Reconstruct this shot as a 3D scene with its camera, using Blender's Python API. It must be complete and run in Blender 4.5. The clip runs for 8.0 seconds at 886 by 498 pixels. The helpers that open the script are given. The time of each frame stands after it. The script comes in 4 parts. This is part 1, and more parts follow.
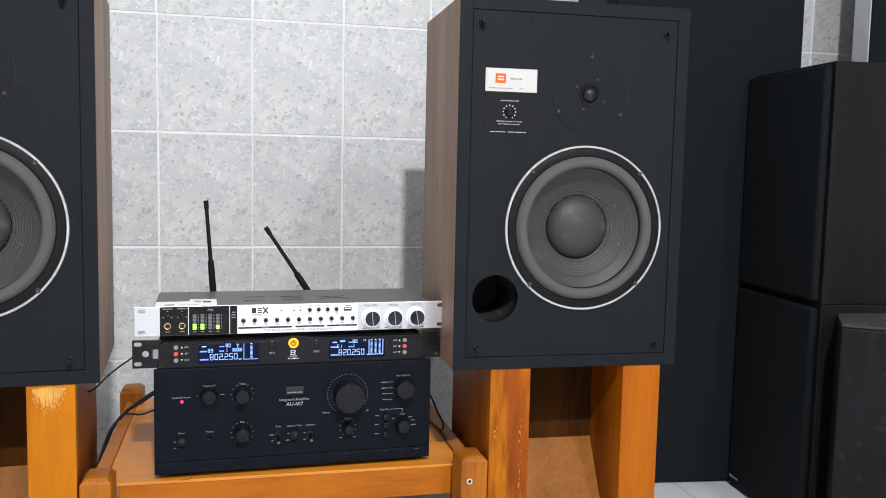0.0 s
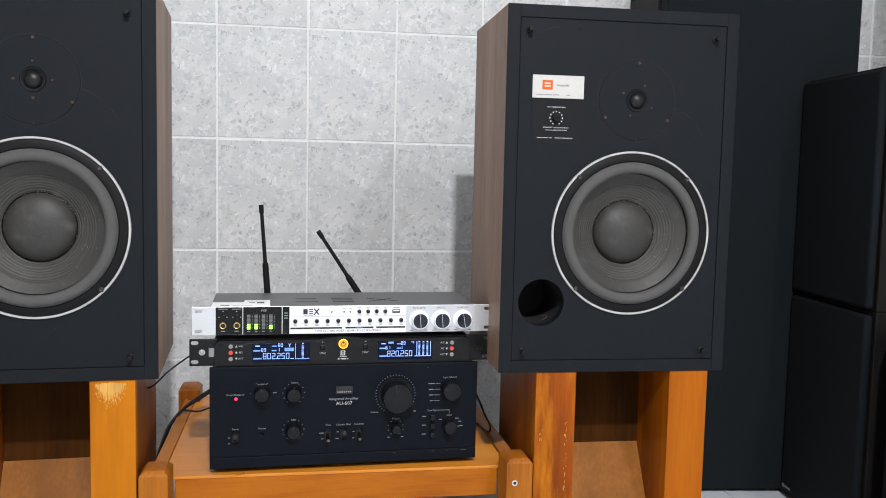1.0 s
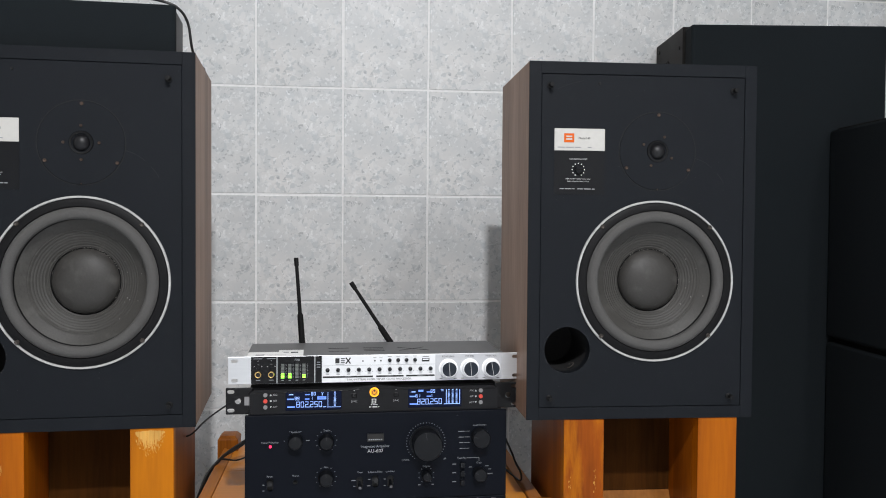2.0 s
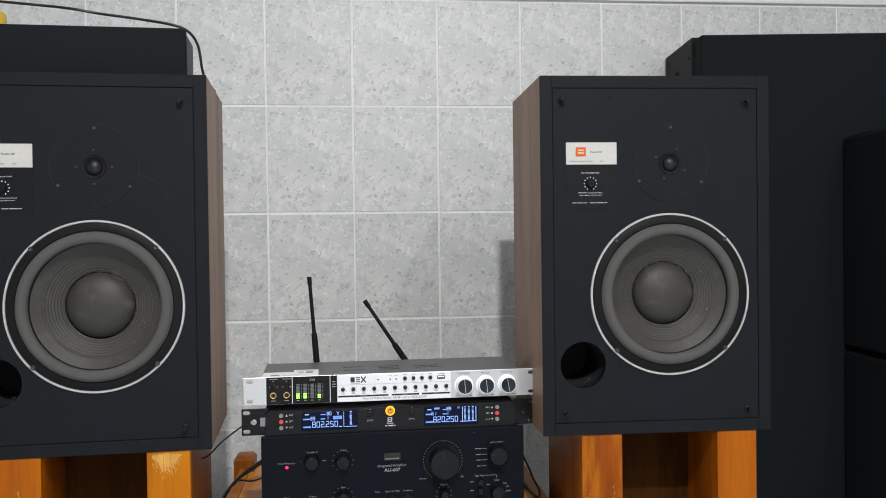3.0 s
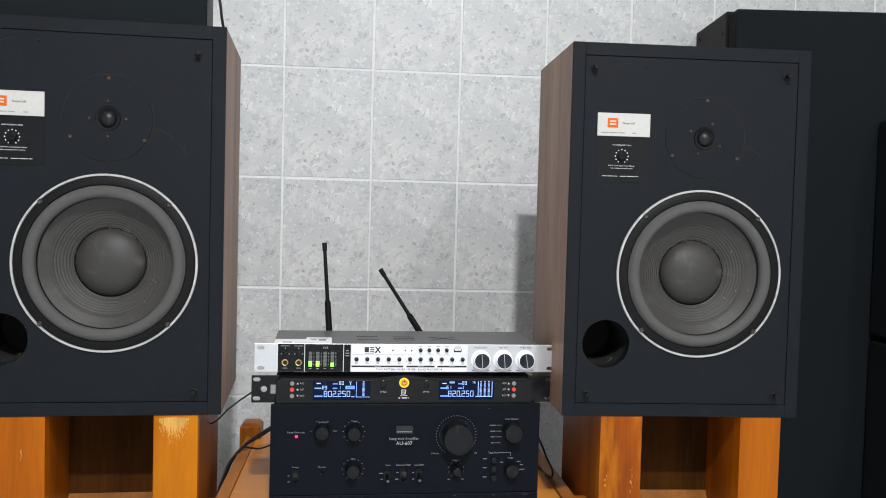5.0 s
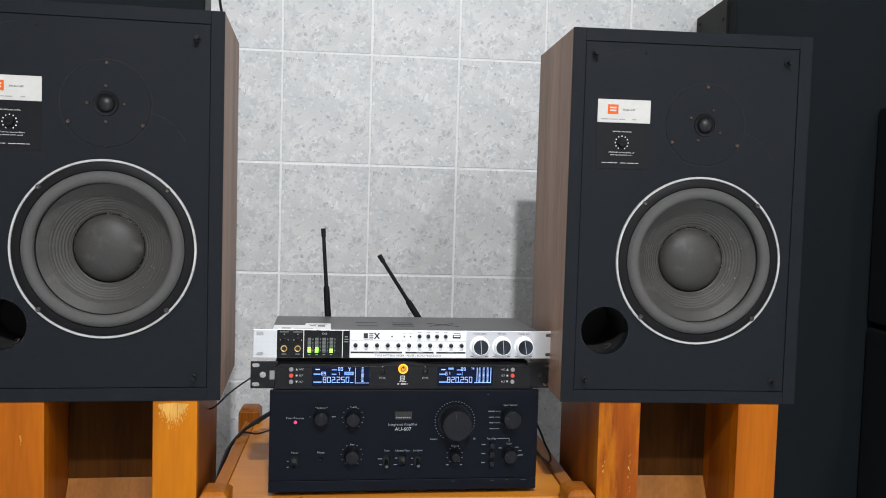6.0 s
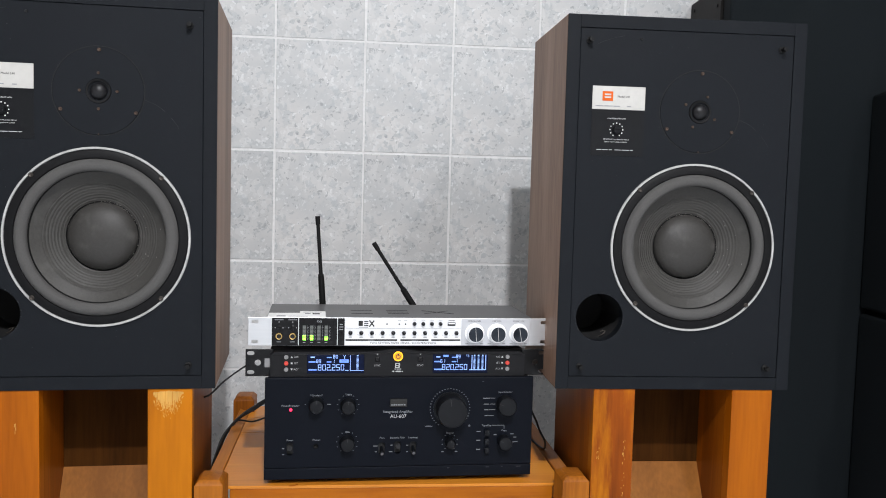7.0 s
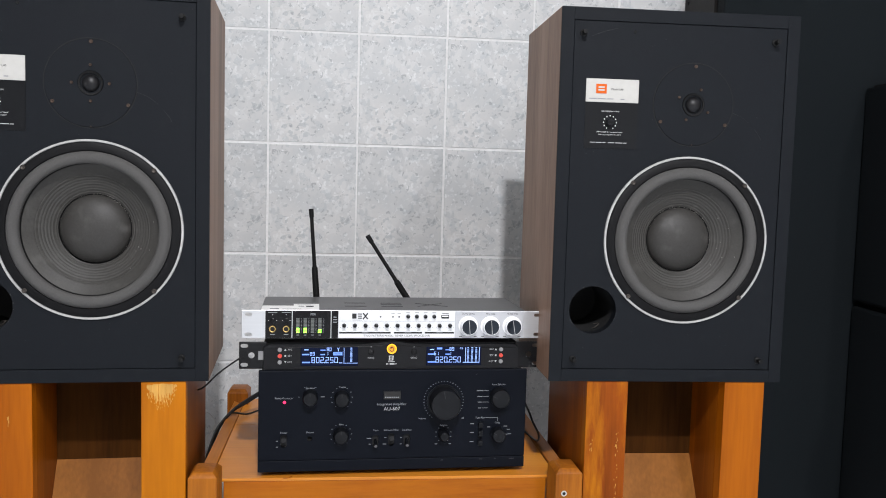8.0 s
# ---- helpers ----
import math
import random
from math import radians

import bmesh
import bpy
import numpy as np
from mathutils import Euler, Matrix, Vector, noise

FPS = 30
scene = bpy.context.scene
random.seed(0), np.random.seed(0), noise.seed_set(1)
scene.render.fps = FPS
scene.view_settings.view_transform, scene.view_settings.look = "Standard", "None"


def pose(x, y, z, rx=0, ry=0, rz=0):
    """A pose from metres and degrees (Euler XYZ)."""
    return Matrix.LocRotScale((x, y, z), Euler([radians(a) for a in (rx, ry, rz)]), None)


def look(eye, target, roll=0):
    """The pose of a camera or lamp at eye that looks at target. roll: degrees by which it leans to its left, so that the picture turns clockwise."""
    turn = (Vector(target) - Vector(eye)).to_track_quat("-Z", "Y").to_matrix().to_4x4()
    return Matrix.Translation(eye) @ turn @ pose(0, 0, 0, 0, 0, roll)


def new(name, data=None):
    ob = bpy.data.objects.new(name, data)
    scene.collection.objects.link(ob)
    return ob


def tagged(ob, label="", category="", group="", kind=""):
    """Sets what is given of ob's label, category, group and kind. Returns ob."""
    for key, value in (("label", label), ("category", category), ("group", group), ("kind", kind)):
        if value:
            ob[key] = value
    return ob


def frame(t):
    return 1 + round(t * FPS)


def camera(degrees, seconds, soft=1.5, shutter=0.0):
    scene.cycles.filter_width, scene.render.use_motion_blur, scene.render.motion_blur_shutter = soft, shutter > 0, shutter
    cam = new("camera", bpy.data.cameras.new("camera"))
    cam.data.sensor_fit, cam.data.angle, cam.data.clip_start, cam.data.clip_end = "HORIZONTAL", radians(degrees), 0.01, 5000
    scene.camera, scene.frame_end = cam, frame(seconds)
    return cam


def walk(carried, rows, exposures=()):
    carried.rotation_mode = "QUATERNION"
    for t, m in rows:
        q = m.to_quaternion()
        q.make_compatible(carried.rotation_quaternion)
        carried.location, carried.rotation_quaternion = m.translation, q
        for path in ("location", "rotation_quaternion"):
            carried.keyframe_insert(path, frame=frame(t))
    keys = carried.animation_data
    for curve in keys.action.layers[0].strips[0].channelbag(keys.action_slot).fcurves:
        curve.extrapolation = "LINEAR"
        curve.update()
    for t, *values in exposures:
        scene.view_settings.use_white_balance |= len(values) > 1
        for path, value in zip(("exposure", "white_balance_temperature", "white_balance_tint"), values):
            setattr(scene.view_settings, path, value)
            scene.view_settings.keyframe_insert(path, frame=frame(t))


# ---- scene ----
cam = camera(54.49, 8.0, soft=1.0)
PATH = [
    (0, (0.1670, 0.0291, 0.6837), (0.6319, 1.9654, 0.4973), 1.22),
    (0.5, (0.1687, 0.0183, 0.6834), (0.6199, 1.9581, 0.5003), 1.33),
    (1, (0.1772, 0.0030, 0.6835), (0.5126, 1.9668, 0.5075), 1.26),
    (1.5, (0.1873, -0.0232, 0.6870), (0.4512, 1.9543, 0.5467), 1.00),
    (1.7, (0.1949, -0.0355, 0.6835), (0.4433, 1.9462, 0.5820), 0.93),
    (2.8, (0.2008, -0.0408, 0.6854), (0.4066, 1.9484, 0.6604), -0.72),
    (3, (0.1947, -0.0348, 0.6892), (0.4038, 1.9541, 0.6627), -0.73),
    (3.5, (0.1853, -0.0143, 0.6851), (0.3910, 1.9749, 0.6572), -0.57),
    (4, (0.1772, 0.0018, 0.6825), (0.3821, 1.9908, 0.6388), 0.34),
    (4.5, (0.1708, 0.0134, 0.6793), (0.3725, 2.0022, 0.6163), 1.30),
    (4.7, (0.1739, 0.0137, 0.6767), (0.3711, 2.0027, 0.6071), 1.45),
    (5.8, (0.1749, 0.0146, 0.6799), (0.3718, 2.0016, 0.5661), 1.58),
    (6, (0.1720, 0.0159, 0.6801), (0.3749, 2.0021, 0.5622), 1.64),
    (6.5, (0.1722, 0.0161, 0.6792), (0.3807, 2.0008, 0.5478), 1.56),
    (7, (0.1705, 0.0167, 0.6795), (0.3885, 1.9994, 0.5337), 1.54),
    (7.5, (0.1724, 0.0160, 0.6781), (0.3949, 1.9976, 0.5246), 1.53),
    (8, (0.1721, 0.0163, 0.6799), (0.4028, 1.9963, 0.5170), 1.57),
]
walk(cam, [(t, look(eye, target, roll)) for t, eye, target, roll in PATH],
     [(0, 0.18, 6500, 14), (0.5, 0.16, 6500, 14), (1, 0.06, 6500, 14), (1.5, -0.13, 6500, 14), (3, -0.25, 6650, 12), (3.5, -0.27, 6650, 12), (4, -0.07, 6550, 12), (4.5, -0.03, 6550, 12), (6, -0.03, 6500, 13), (8, -0.04, 6500, 15)])

# ---- world and light ----
world = bpy.data.worlds.new("world")
scene.world = world
world.use_nodes = True
world.node_tree.nodes["Background"].inputs[0].default_value = (0.8, 0.9, 1.0, 1)
world.node_tree.nodes["Background"].inputs[1].default_value = 0.2


def unseen_lamp(x, y, z, sx, sy, power, color=(0.96, 0.985, 1.0)):
    lamp = bpy.data.lights.new("unseen_light", "AREA")
    lamp.shape, lamp.size, lamp.size_y = "RECTANGLE", sx, sy
    lamp.energy, lamp.color = power, color
    ob = new("unseen_light", lamp)
    ob.matrix_basis = pose(x, y, z)
    return ob


# compact key lamp out of view, placed from the shadow on the wall
unseen_lamp(0.27, -0.64, 2.24, 0.09, 0.09, 95)
# second lamp out of view, added as fill
unseen_lamp(1.4, -1.9, 2.66, 0.12, 1.2, 52)

# ---- helpers for building ----


def thing(name, m, label, category, group="", kind=""):
    ob = new(name)
    ob.empty_display_size = 0.05
    ob.matrix_basis = m
    return tagged(ob, label, category, group, kind)


def mesh_of(bm, name, material):
    for f in bm.faces:
        f.smooth = True
    for e in bm.edges:
        if len(e.link_faces) == 2:
            bend, areas = e.calc_face_angle(0), [f.calc_area() for f in e.link_faces]
            if bend > 0.6 or (bend > 0.25 and max(areas) > 5 * min(areas)):
                e.smooth = False
    me = bpy.data.meshes.new(name)
    bm.to_mesh(me)
    bm.free()
    me.materials.append(material)
    return me


def part(name, bm, material, parent=None, label="", m=None):
    ob = new(name, mesh_of(bm, name, material))
    if parent is not None:
        ob.parent = parent
    if m is not None:
        ob.matrix_basis = m
    if label:
        ob["label"] = label
    return ob


def box(x0, x1, y0, y1, z0, z1, bevel=0.0, seg=2, bm=None):
    bm = bm or bmesh.new()
    made = bmesh.ops.create_cube(bm, size=1)["verts"]
    for v in made:
        v.co = Vector((x0 + (v.co.x + 0.5) * (x1 - x0), y0 + (v.co.y + 0.5) * (y1 - y0), z0 + (v.co.z + 0.5) * (z1 - z0)))
    if bevel:
        edges = list({e for v in made for e in v.link_edges})
        bmesh.ops.bevel(bm, geom=edges, offset=bevel, segments=seg, profile=0.5, affect="EDGES")
    return bm


def lathe(profile, cx=0.0, cz=0.0, n=48, bm=None, squash=1.0):
    """Turns (radius, y) pairs round an axis that runs along y through (cx, cz)."""
    bm = bm or bmesh.new()
    rings = []
    for r, y in profile:
        if r < 1e-6:
            rings.append([bm.verts.new((cx, y, cz))])
        else:
            rings.append([bm.verts.new((cx + r * math.cos(2 * math.pi * k / n), y, cz + squash * r * math.sin(2 * math.pi * k / n))) for k in range(n)])
    for a, b in zip(rings, rings[1:]):
        for k in range(n):
            j = (k + 1) % n
            if len(a) == 1 and len(b) > 1:
                bm.faces.new((a[0], b[k], b[j]))
            elif len(b) == 1 and len(a) > 1:
                bm.faces.new((a[k], a[j], b[0]))
            elif len(a) > 1:
                bm.faces.new((a[k], a[j], b[j], b[k]))
    bmesh.ops.recalc_face_normals(bm, faces=bm.faces)
    return bm


def tube(points, r, n=12, bm=None, steps=6):
    """A round cable or rod along a smooth line through the points; r may be a list, one for each point."""
    bm = bm or bmesh.new()
    pts = [Vector(p) for p in points]
    rs = r if isinstance(r, (list, tuple)) else [r] * len(pts)
    line = []
    for i in range(len(pts) - 1):
        p0, p1, p2, p3 = pts[max(i - 1, 0)], pts[i], pts[i + 1], pts[min(i + 2, len(pts) - 1)]
        for s in range(steps):
            t = s / steps
            line.append((0.5 * ((2 * p1) + (p2 - p0) * t + (2 * p0 - 5 * p1 + 4 * p2 - p3) * t * t + (3 * p1 - p0 - 3 * p2 + p3) * t ** 3),
                         rs[i] * (1 - t) + rs[i + 1] * t))
    line.append((pts[-1], rs[-1]))
    rings = []
    for i, (p, rad) in enumerate(line):
        d = (line[min(i + 1, len(line) - 1)][0] - line[max(i - 1, 0)][0]).normalized()
        side = d.cross(Vector((0.31, 0.52, 0.8))).normalized()
        up = d.cross(side)
        rings.append([bm.verts.new(p + rad * (math.cos(2 * math.pi * k / n) * side + math.sin(2 * math.pi * k / n) * up)) for k in range(n)])
    for a, b in zip(rings, rings[1:]):
        for k in range(n):
            bm.faces.new((a[k], a[(k + 1) % n], b[(k + 1) % n], b[k]))
    bm.faces.new(rings[0])
    bm.faces.new(rings[-1])
    bmesh.ops.recalc_face_normals(bm, faces=bm.faces)
    return bm


# ---- materials ----


def base_nodes(name):
    mat = bpy.data.materials.new(name)
    mat.use_nodes = True
    tree = mat.node_tree
    return mat, tree.nodes, tree.links, tree.nodes["Principled BSDF"]


def surface(name, color, rough=0.5, metal=0.0, var=0.12, scale=6.0, fine=150.0, bump=0.08, stretch=(1, 1, 1), coat=0.0, emit=0.0, spec=0.5, dust=0.0):
    """A surface with large, soft changes and a fine grain, in metres of the object's own space."""
    mat, N, L, bsdf = base_nodes(name)
    tc, mp = N.new("ShaderNodeTexCoord"), N.new("ShaderNodeMapping")
    mp.inputs["Scale"].default_value = stretch
    L.new(tc.outputs["Object"], mp.inputs["Vector"])
    big, small = N.new("ShaderNodeTexNoise"), N.new("ShaderNodeTexNoise")
    big.inputs["Scale"].default_value, big.inputs["Detail"].default_value = scale, 4
    small.inputs["Scale"].default_value, small.inputs["Detail"].default_value = fine, 3
    for n in (big, small):
        L.new(mp.outputs[0], n.inputs["Vector"])
    add = N.new("ShaderNodeMath")
    add.operation = "ADD"
    L.new(big.outputs[0], add.inputs[0])
    L.new(small.outputs[0], add.inputs[1])
    ramp = N.new("ShaderNodeMapRange")
    ramp.inputs["From Min"].default_value, ramp.inputs["From Max"].default_value = 0.6, 1.4
    ramp.inputs["To Min"].default_value, ramp.inputs["To Max"].default_value = 1 - var, 1 + var
    L.new(add.outputs[0], ramp.inputs["Value"])
    mul = N.new("ShaderNodeVectorMath")
    mul.operation = "SCALE"
    mul.inputs[0].default_value = color
    L.new(ramp.outputs[0], mul.inputs["Scale"])
    last = mul.outputs[0]
    if dust:
        speck = N.new("ShaderNodeTexNoise")
        speck.inputs["Scale"].default_value, speck.inputs["Detail"].default_value = 38, 6
        L.new(tc.outputs["Object"], speck.inputs["Vector"])
        cut = N.new("ShaderNodeMapRange")
        cut.inputs["From Min"].default_value, cut.inputs["From Max"].default_value = 0.58, 0.8
        cut.inputs["To Max"].default_value = dust
        L.new(speck.outputs[0], cut.inputs["Value"])
        mix = N.new("ShaderNodeMix")
        mix.data_type = "RGBA"
        L.new(cut.outputs[0], mix.inputs["Factor"])
        L.new(last, mix.inputs["A"])
        mix.inputs["B"].default_value = (0.3, 0.29, 0.27, 1)
        last = mix.outputs["Result"]
    L.new(last, bsdf.inputs["Base Color"])
    rr = N.new("ShaderNodeMapRange")
    rr.inputs["To Min"].default_value, rr.inputs["To Max"].default_value = max(rough - 0.08, 0.02), min(rough + 0.08, 1)
    L.new(big.outputs[0], rr.inputs["Value"])
    L.new(rr.outputs[0], bsdf.inputs["Roughness"])
    bsdf.inputs["Metallic"].default_value = metal
    bsdf.inputs["Coat Weight"].default_value = coat
    bsdf.inputs["Specular IOR Level"].default_value = spec
    if bump:
        b = N.new("ShaderNodeBump")
        b.inputs["Strength"].default_value, b.inputs["Distance"].default_value = bump, 0.001
        L.new(small.outputs[0], b.inputs["Height"])
        L.new(b.outputs[0], bsdf.inputs["Normal"])
    if emit:
        bsdf.inputs["Emission Color"].default_value = (*color, 1)
        bsdf.inputs["Emission Strength"].default_value = emit
    return mat


def wood(name, dark, light, axis=2, rough=0.3, coat=0.3, scale=7.0, streak=0.5, patch=None, gloss=0.12):
    """Boards with the grain along one axis; patch colours slow changes of the varnish."""
    mat, N, L, bsdf = base_nodes(name)
    tc, mp = N.new("ShaderNodeTexCoord"), N.new("ShaderNodeMapping")
    s = [1.0, 1.0, 1.0]
    s[axis] = 0.07
    mp.inputs["Scale"].default_value = s
    L.new(tc.outputs["Object"], mp.inputs["Vector"])
    info = N.new("ShaderNodeObjectInfo")
    shift = N.new("ShaderNodeVectorMath")
    shift.operation = "MULTIPLY_ADD"
    comb = N.new("ShaderNodeCombineXYZ")
    for k in range(3):
        L.new(info.outputs["Random"], comb.inputs[k])
    shift.inputs[1].default_value = (7.0, 5.0, 3.0)
    L.new(comb.outputs[0], shift.inputs[0])
    L.new(mp.outputs[0], shift.inputs[2])
    n1, n2 = N.new("ShaderNodeTexNoise"), N.new("ShaderNodeTexNoise")
    n1.inputs["Scale"].default_value, n1.inputs["Detail"].default_value, n1.inputs["Distortion"].default_value = scale * 3, 5, 0.6
    n2.inputs["Scale"].default_value, n2.inputs["Detail"].default_value = scale * 42, 3
    L.new(shift.outputs[0], n1.inputs["Vector"])
    L.new(shift.outputs[0], n2.inputs["Vector"])
    mixn = N.new("ShaderNodeMath")
    mixn.operation = "MULTIPLY_ADD"
    mixn.inputs[1].default_value = streak
    L.new(n2.outputs[0], mixn.inputs[0])
    L.new(n1.outputs[0], mixn.inputs[2])
    rg = N.new("ShaderNodeMapRange")
    rg.inputs["From Min"].default_value, rg.inputs["From Max"].default_value = 0.4 + streak * 0.25, 0.62 + streak * 0.6
    L.new(mixn.outputs[0], rg.inputs["Value"])
    mix = N.new("ShaderNodeMix")
    mix.data_type = "RGBA"
    mix.inputs["A"].default_value, mix.inputs["B"].default_value = (*dark, 1), (*light, 1)
    L.new(rg.outputs[0], mix.inputs["Factor"])
    last = mix.outputs["Result"]
    if patch:
        big = N.new("ShaderNodeTexNoise")
        big.inputs["Scale"].default_value, big.inputs["Detail"].default_value, big.inputs["Roughness"].default_value = 13, 8, 0.66
        mp2 = N.new("ShaderNodeMapping")
        s2 = [1.0, 1.0, 1.0]
        s2[axis] = 0.16
        mp2.inputs["Scale"].default_value = s2
        L.new(tc.outputs["Object"], mp2.inputs["Vector"])
        L.new(mp2.outputs[0], big.inputs["Vector"])
        r2 = N.new("ShaderNodeMapRange")
        r2.inputs["From Min"].default_value, r2.inputs["From Max"].default_value = 0.43, 0.57
        r2.inputs["To Max"].default_value = 0.85
        L.new(big.outputs[0], r2.inputs["Value"])
        m2 = N.new("ShaderNodeMix")
        m2.data_type = "RGBA"
        L.new(r2.outputs[0], m2.inputs["Factor"])
        L.new(last, m2.inputs["A"])
        m2.inputs["B"].default_value = (*patch, 1)
        last = m2.outputs["Result"]
    L.new(last, bsdf.inputs["Base Color"])
    bsdf.inputs["Roughness"].default_value = rough
    bsdf.inputs["Coat Weight"].default_value = coat
    bsdf.inputs["Coat Roughness"].default_value = 0.25
    bsdf.inputs["Specular IOR Level"].default_value = gloss
    b = N.new("ShaderNodeBump")
    b.inputs["Strength"].default_value, b.inputs["Distance"].default_value = 0.12, 0.001
    L.new(n2.outputs[0], b.inputs["Height"])
    L.new(b.outputs[0], bsdf.inputs["Normal"])
    return mat


def tile_print(name):
    """Grey glazed wall tile with a printed marble-chip pattern, the same print on every tile."""
    mat, N, L, bsdf = base_nodes(name)
    tc = N.new("ShaderNodeTexCoord")

    def noise(scale, detail=4, vec=None, rough=0.5):
        n = N.new("ShaderNodeTexNoise")
        n.inputs["Scale"].default_value, n.inputs["Detail"].default_value, n.inputs["Roughness"].default_value = scale, detail, rough
        L.new(vec or tc.outputs["Object"], n.inputs["Vector"])
        return n

    def warp(scale, amount, vec=None):
        w = N.new("ShaderNodeVectorMath")
        w.operation = "MULTIPLY_ADD"
        w.inputs[1].default_value = (amount, amount, amount)
        L.new(noise(scale, 3).outputs["Color"], w.inputs[0])
        L.new(vec or tc.outputs["Object"], w.inputs[2])
        return w.outputs[0]

    def span(value, lo, hi, top=1.0):
        r = N.new("ShaderNodeMapRange")
        r.inputs["From Min"].default_value, r.inputs["From Max"].default_value, r.inputs["To Max"].default_value = lo, hi, top
        L.new(value, r.inputs["Value"])
        return r.outputs[0]

    def times(a, b):
        m = N.new("ShaderNodeMath")
        m.operation = "MULTIPLY"
        L.new(a, m.inputs[0])
        L.new(b, m.inputs[1])
        return m.outputs[0]

    soft, torn = warp(24, 0.03), warp(95, 0.017, warp(30, 0.02))

    def chips(scale, keep, top, vec, channel=0):
        """Whole flakes, picked by chance."""
        v = N.new("ShaderNodeTexVoronoi")
        v.inputs["Scale"].default_value = scale
        L.new(vec, v.inputs["Vector"])
        sep = N.new("ShaderNodeSeparateColor")
        L.new(v.outputs["Color"], sep.inputs[0])
        return span(sep.outputs[channel], keep, keep + 0.05, top)

    def dashes(scale, half, top):
        """Short curved hair lines, broken by a second noise."""
        n = noise(scale, 2, torn)
        away = N.new("ShaderNodeMath")
        away.operation = "SUBTRACT"
        away.inputs[1].default_value = 0.5
        L.new(n.outputs[0], away.inputs[0])
        size = N.new("ShaderNodeMath")
        size.operation = "ABSOLUTE"
        L.new(away.outputs[0], size.inputs[0])
        flip = N.new("ShaderNodeMapRange")
        flip.inputs["From Min"].default_value, flip.inputs["From Max"].default_value = 0.0, half
        flip.inputs["To Min"].default_value, flip.inputs["To Max"].default_value = top, 0.0
        L.new(size.outputs[0], flip.inputs["Value"])
        return times(flip.outputs[0], span(noise(scale * 1.1, 3).outputs[0], 0.53, 0.6))

    cloud = noise(13, 5, soft, 0.6)
    ramp = N.new("ShaderNodeValToRGB")
    ramp.color_ramp.elements[0].position, ramp.color_ramp.elements[0].color = 0.3, (0.553, 0.57, 0.573, 1)
    ramp.color_ramp.elements[1].position, ramp.color_ramp.elements[1].color = 0.68, (0.668, 0.662, 0.648, 1)
    L.new(cloud.outputs[0], ramp.inputs[0])
    last = ramp.outputs[0]
    patchy = span(noise(20, 3, soft).outputs[0], 0.42, 0.58)
    for mask, col in ((chips(38, 0.72, 0.4, soft), (0.74, 0.74, 0.73)), (chips(60, 0.83, 0.34, torn), (0.45, 0.49, 0.51)),
                      (times(chips(105, 0.82, 0.5, torn, 1), patchy), (0.4, 0.435, 0.45)), (chips(120, 0.88, 0.32, torn, 2), (0.82, 0.83, 0.83)),
                      (chips(190, 0.94, 0.5, torn), (0.9, 0.91, 0.91)), (chips(210, 0.93, 0.6, torn, 1), (0.3, 0.32, 0.33)),
                      (dashes(48, 0.016, 0.6), (0.3, 0.33, 0.34)), (dashes(60, 0.014, 0.45), (0.88, 0.89, 0.89))):
        mix = N.new("ShaderNodeMix")
        mix.data_type = "RGBA"
        L.new(mask, mix.inputs["Factor"])
        L.new(last, mix.inputs["A"])
        mix.inputs["B"].default_value = (*col, 1)
        last = mix.outputs["Result"]
    info = N.new("ShaderNodeObjectInfo")
    tint = N.new("ShaderNodeMapRange")
    tint.inputs["To Min"].default_value, tint.inputs["To Max"].default_value = 0.96, 1.04
    L.new(info.outputs["Random"], tint.inputs["Value"])
    mul = N.new("ShaderNodeVectorMath")
    mul.operation = "SCALE"
    L.new(last, mul.inputs[0])
    L.new(tint.outputs[0], mul.inputs["Scale"])
    L.new(mul.outputs[0], bsdf.inputs["Base Color"])
    bsdf.inputs["Roughness"].default_value = 0.42
    b = N.new("ShaderNodeBump")
    b.inputs["Strength"].default_value, b.inputs["Distance"].default_value = 0.1, 0.001
    L.new(noise(40, 4).outputs[0], b.inputs["Height"])
    L.new(b.outputs[0], bsdf.inputs["Normal"])
    return mat


TILE = tile_print("wall_tile_glaze")
GROUT = surface("white_grout", (0.84, 0.84, 0.83), 0.8, var=0.1, bump=0.2)
PAINT = surface("white_wall_paint", (0.78, 0.79, 0.78), 0.75, var=0.04, scale=2, bump=0.1)
CEILING = surface("ceiling_paint", (0.8, 0.8, 0.79), 0.8, var=0.04, scale=2)
FLOOR = surface("floor_tile_glaze", (0.6, 0.63, 0.66), 0.22, var=0.06, scale=9, fine=60, bump=0.02)
FLOOR_JOINT = surface("floor_grout", (0.42, 0.43, 0.44), 0.8)
BAFFLE = surface("black_baffle_paint", (0.0044, 0.006, 0.0085), 0.65, spec=0.18, var=0.14, scale=5, fine=500, bump=0.12, dust=0.012)
GRILLE = surface("black_grille_cloth", (0.007, 0.0098, 0.0116), 0.85, spec=0.14, var=0.2, scale=3, fine=900, bump=0.3)
STACK_CLOTH = surface("deep_black_cloth", (0.0046, 0.0066, 0.008), 0.85, spec=0.14, var=0.2, scale=3, fine=900, bump=0.3)
VENEER = wood("walnut_veneer", (0.17, 0.094, 0.06), (0.315, 0.195, 0.135), 2, 0.45, 0.05, 6, 0.6)
BLACK_WOOD = surface("black_ash_veneer", (0.0085, 0.0075, 0.0068), 0.55, var=0.45, scale=5, fine=160, bump=0.15, stretch=(1, 1, 0.12), spec=0.12)
DUSTY = surface("dusty_black_vinyl", (0.0085, 0.009, 0.0095), 0.7, var=0.4, scale=14, fine=200, bump=0.2, dust=0.06, spec=0.1)
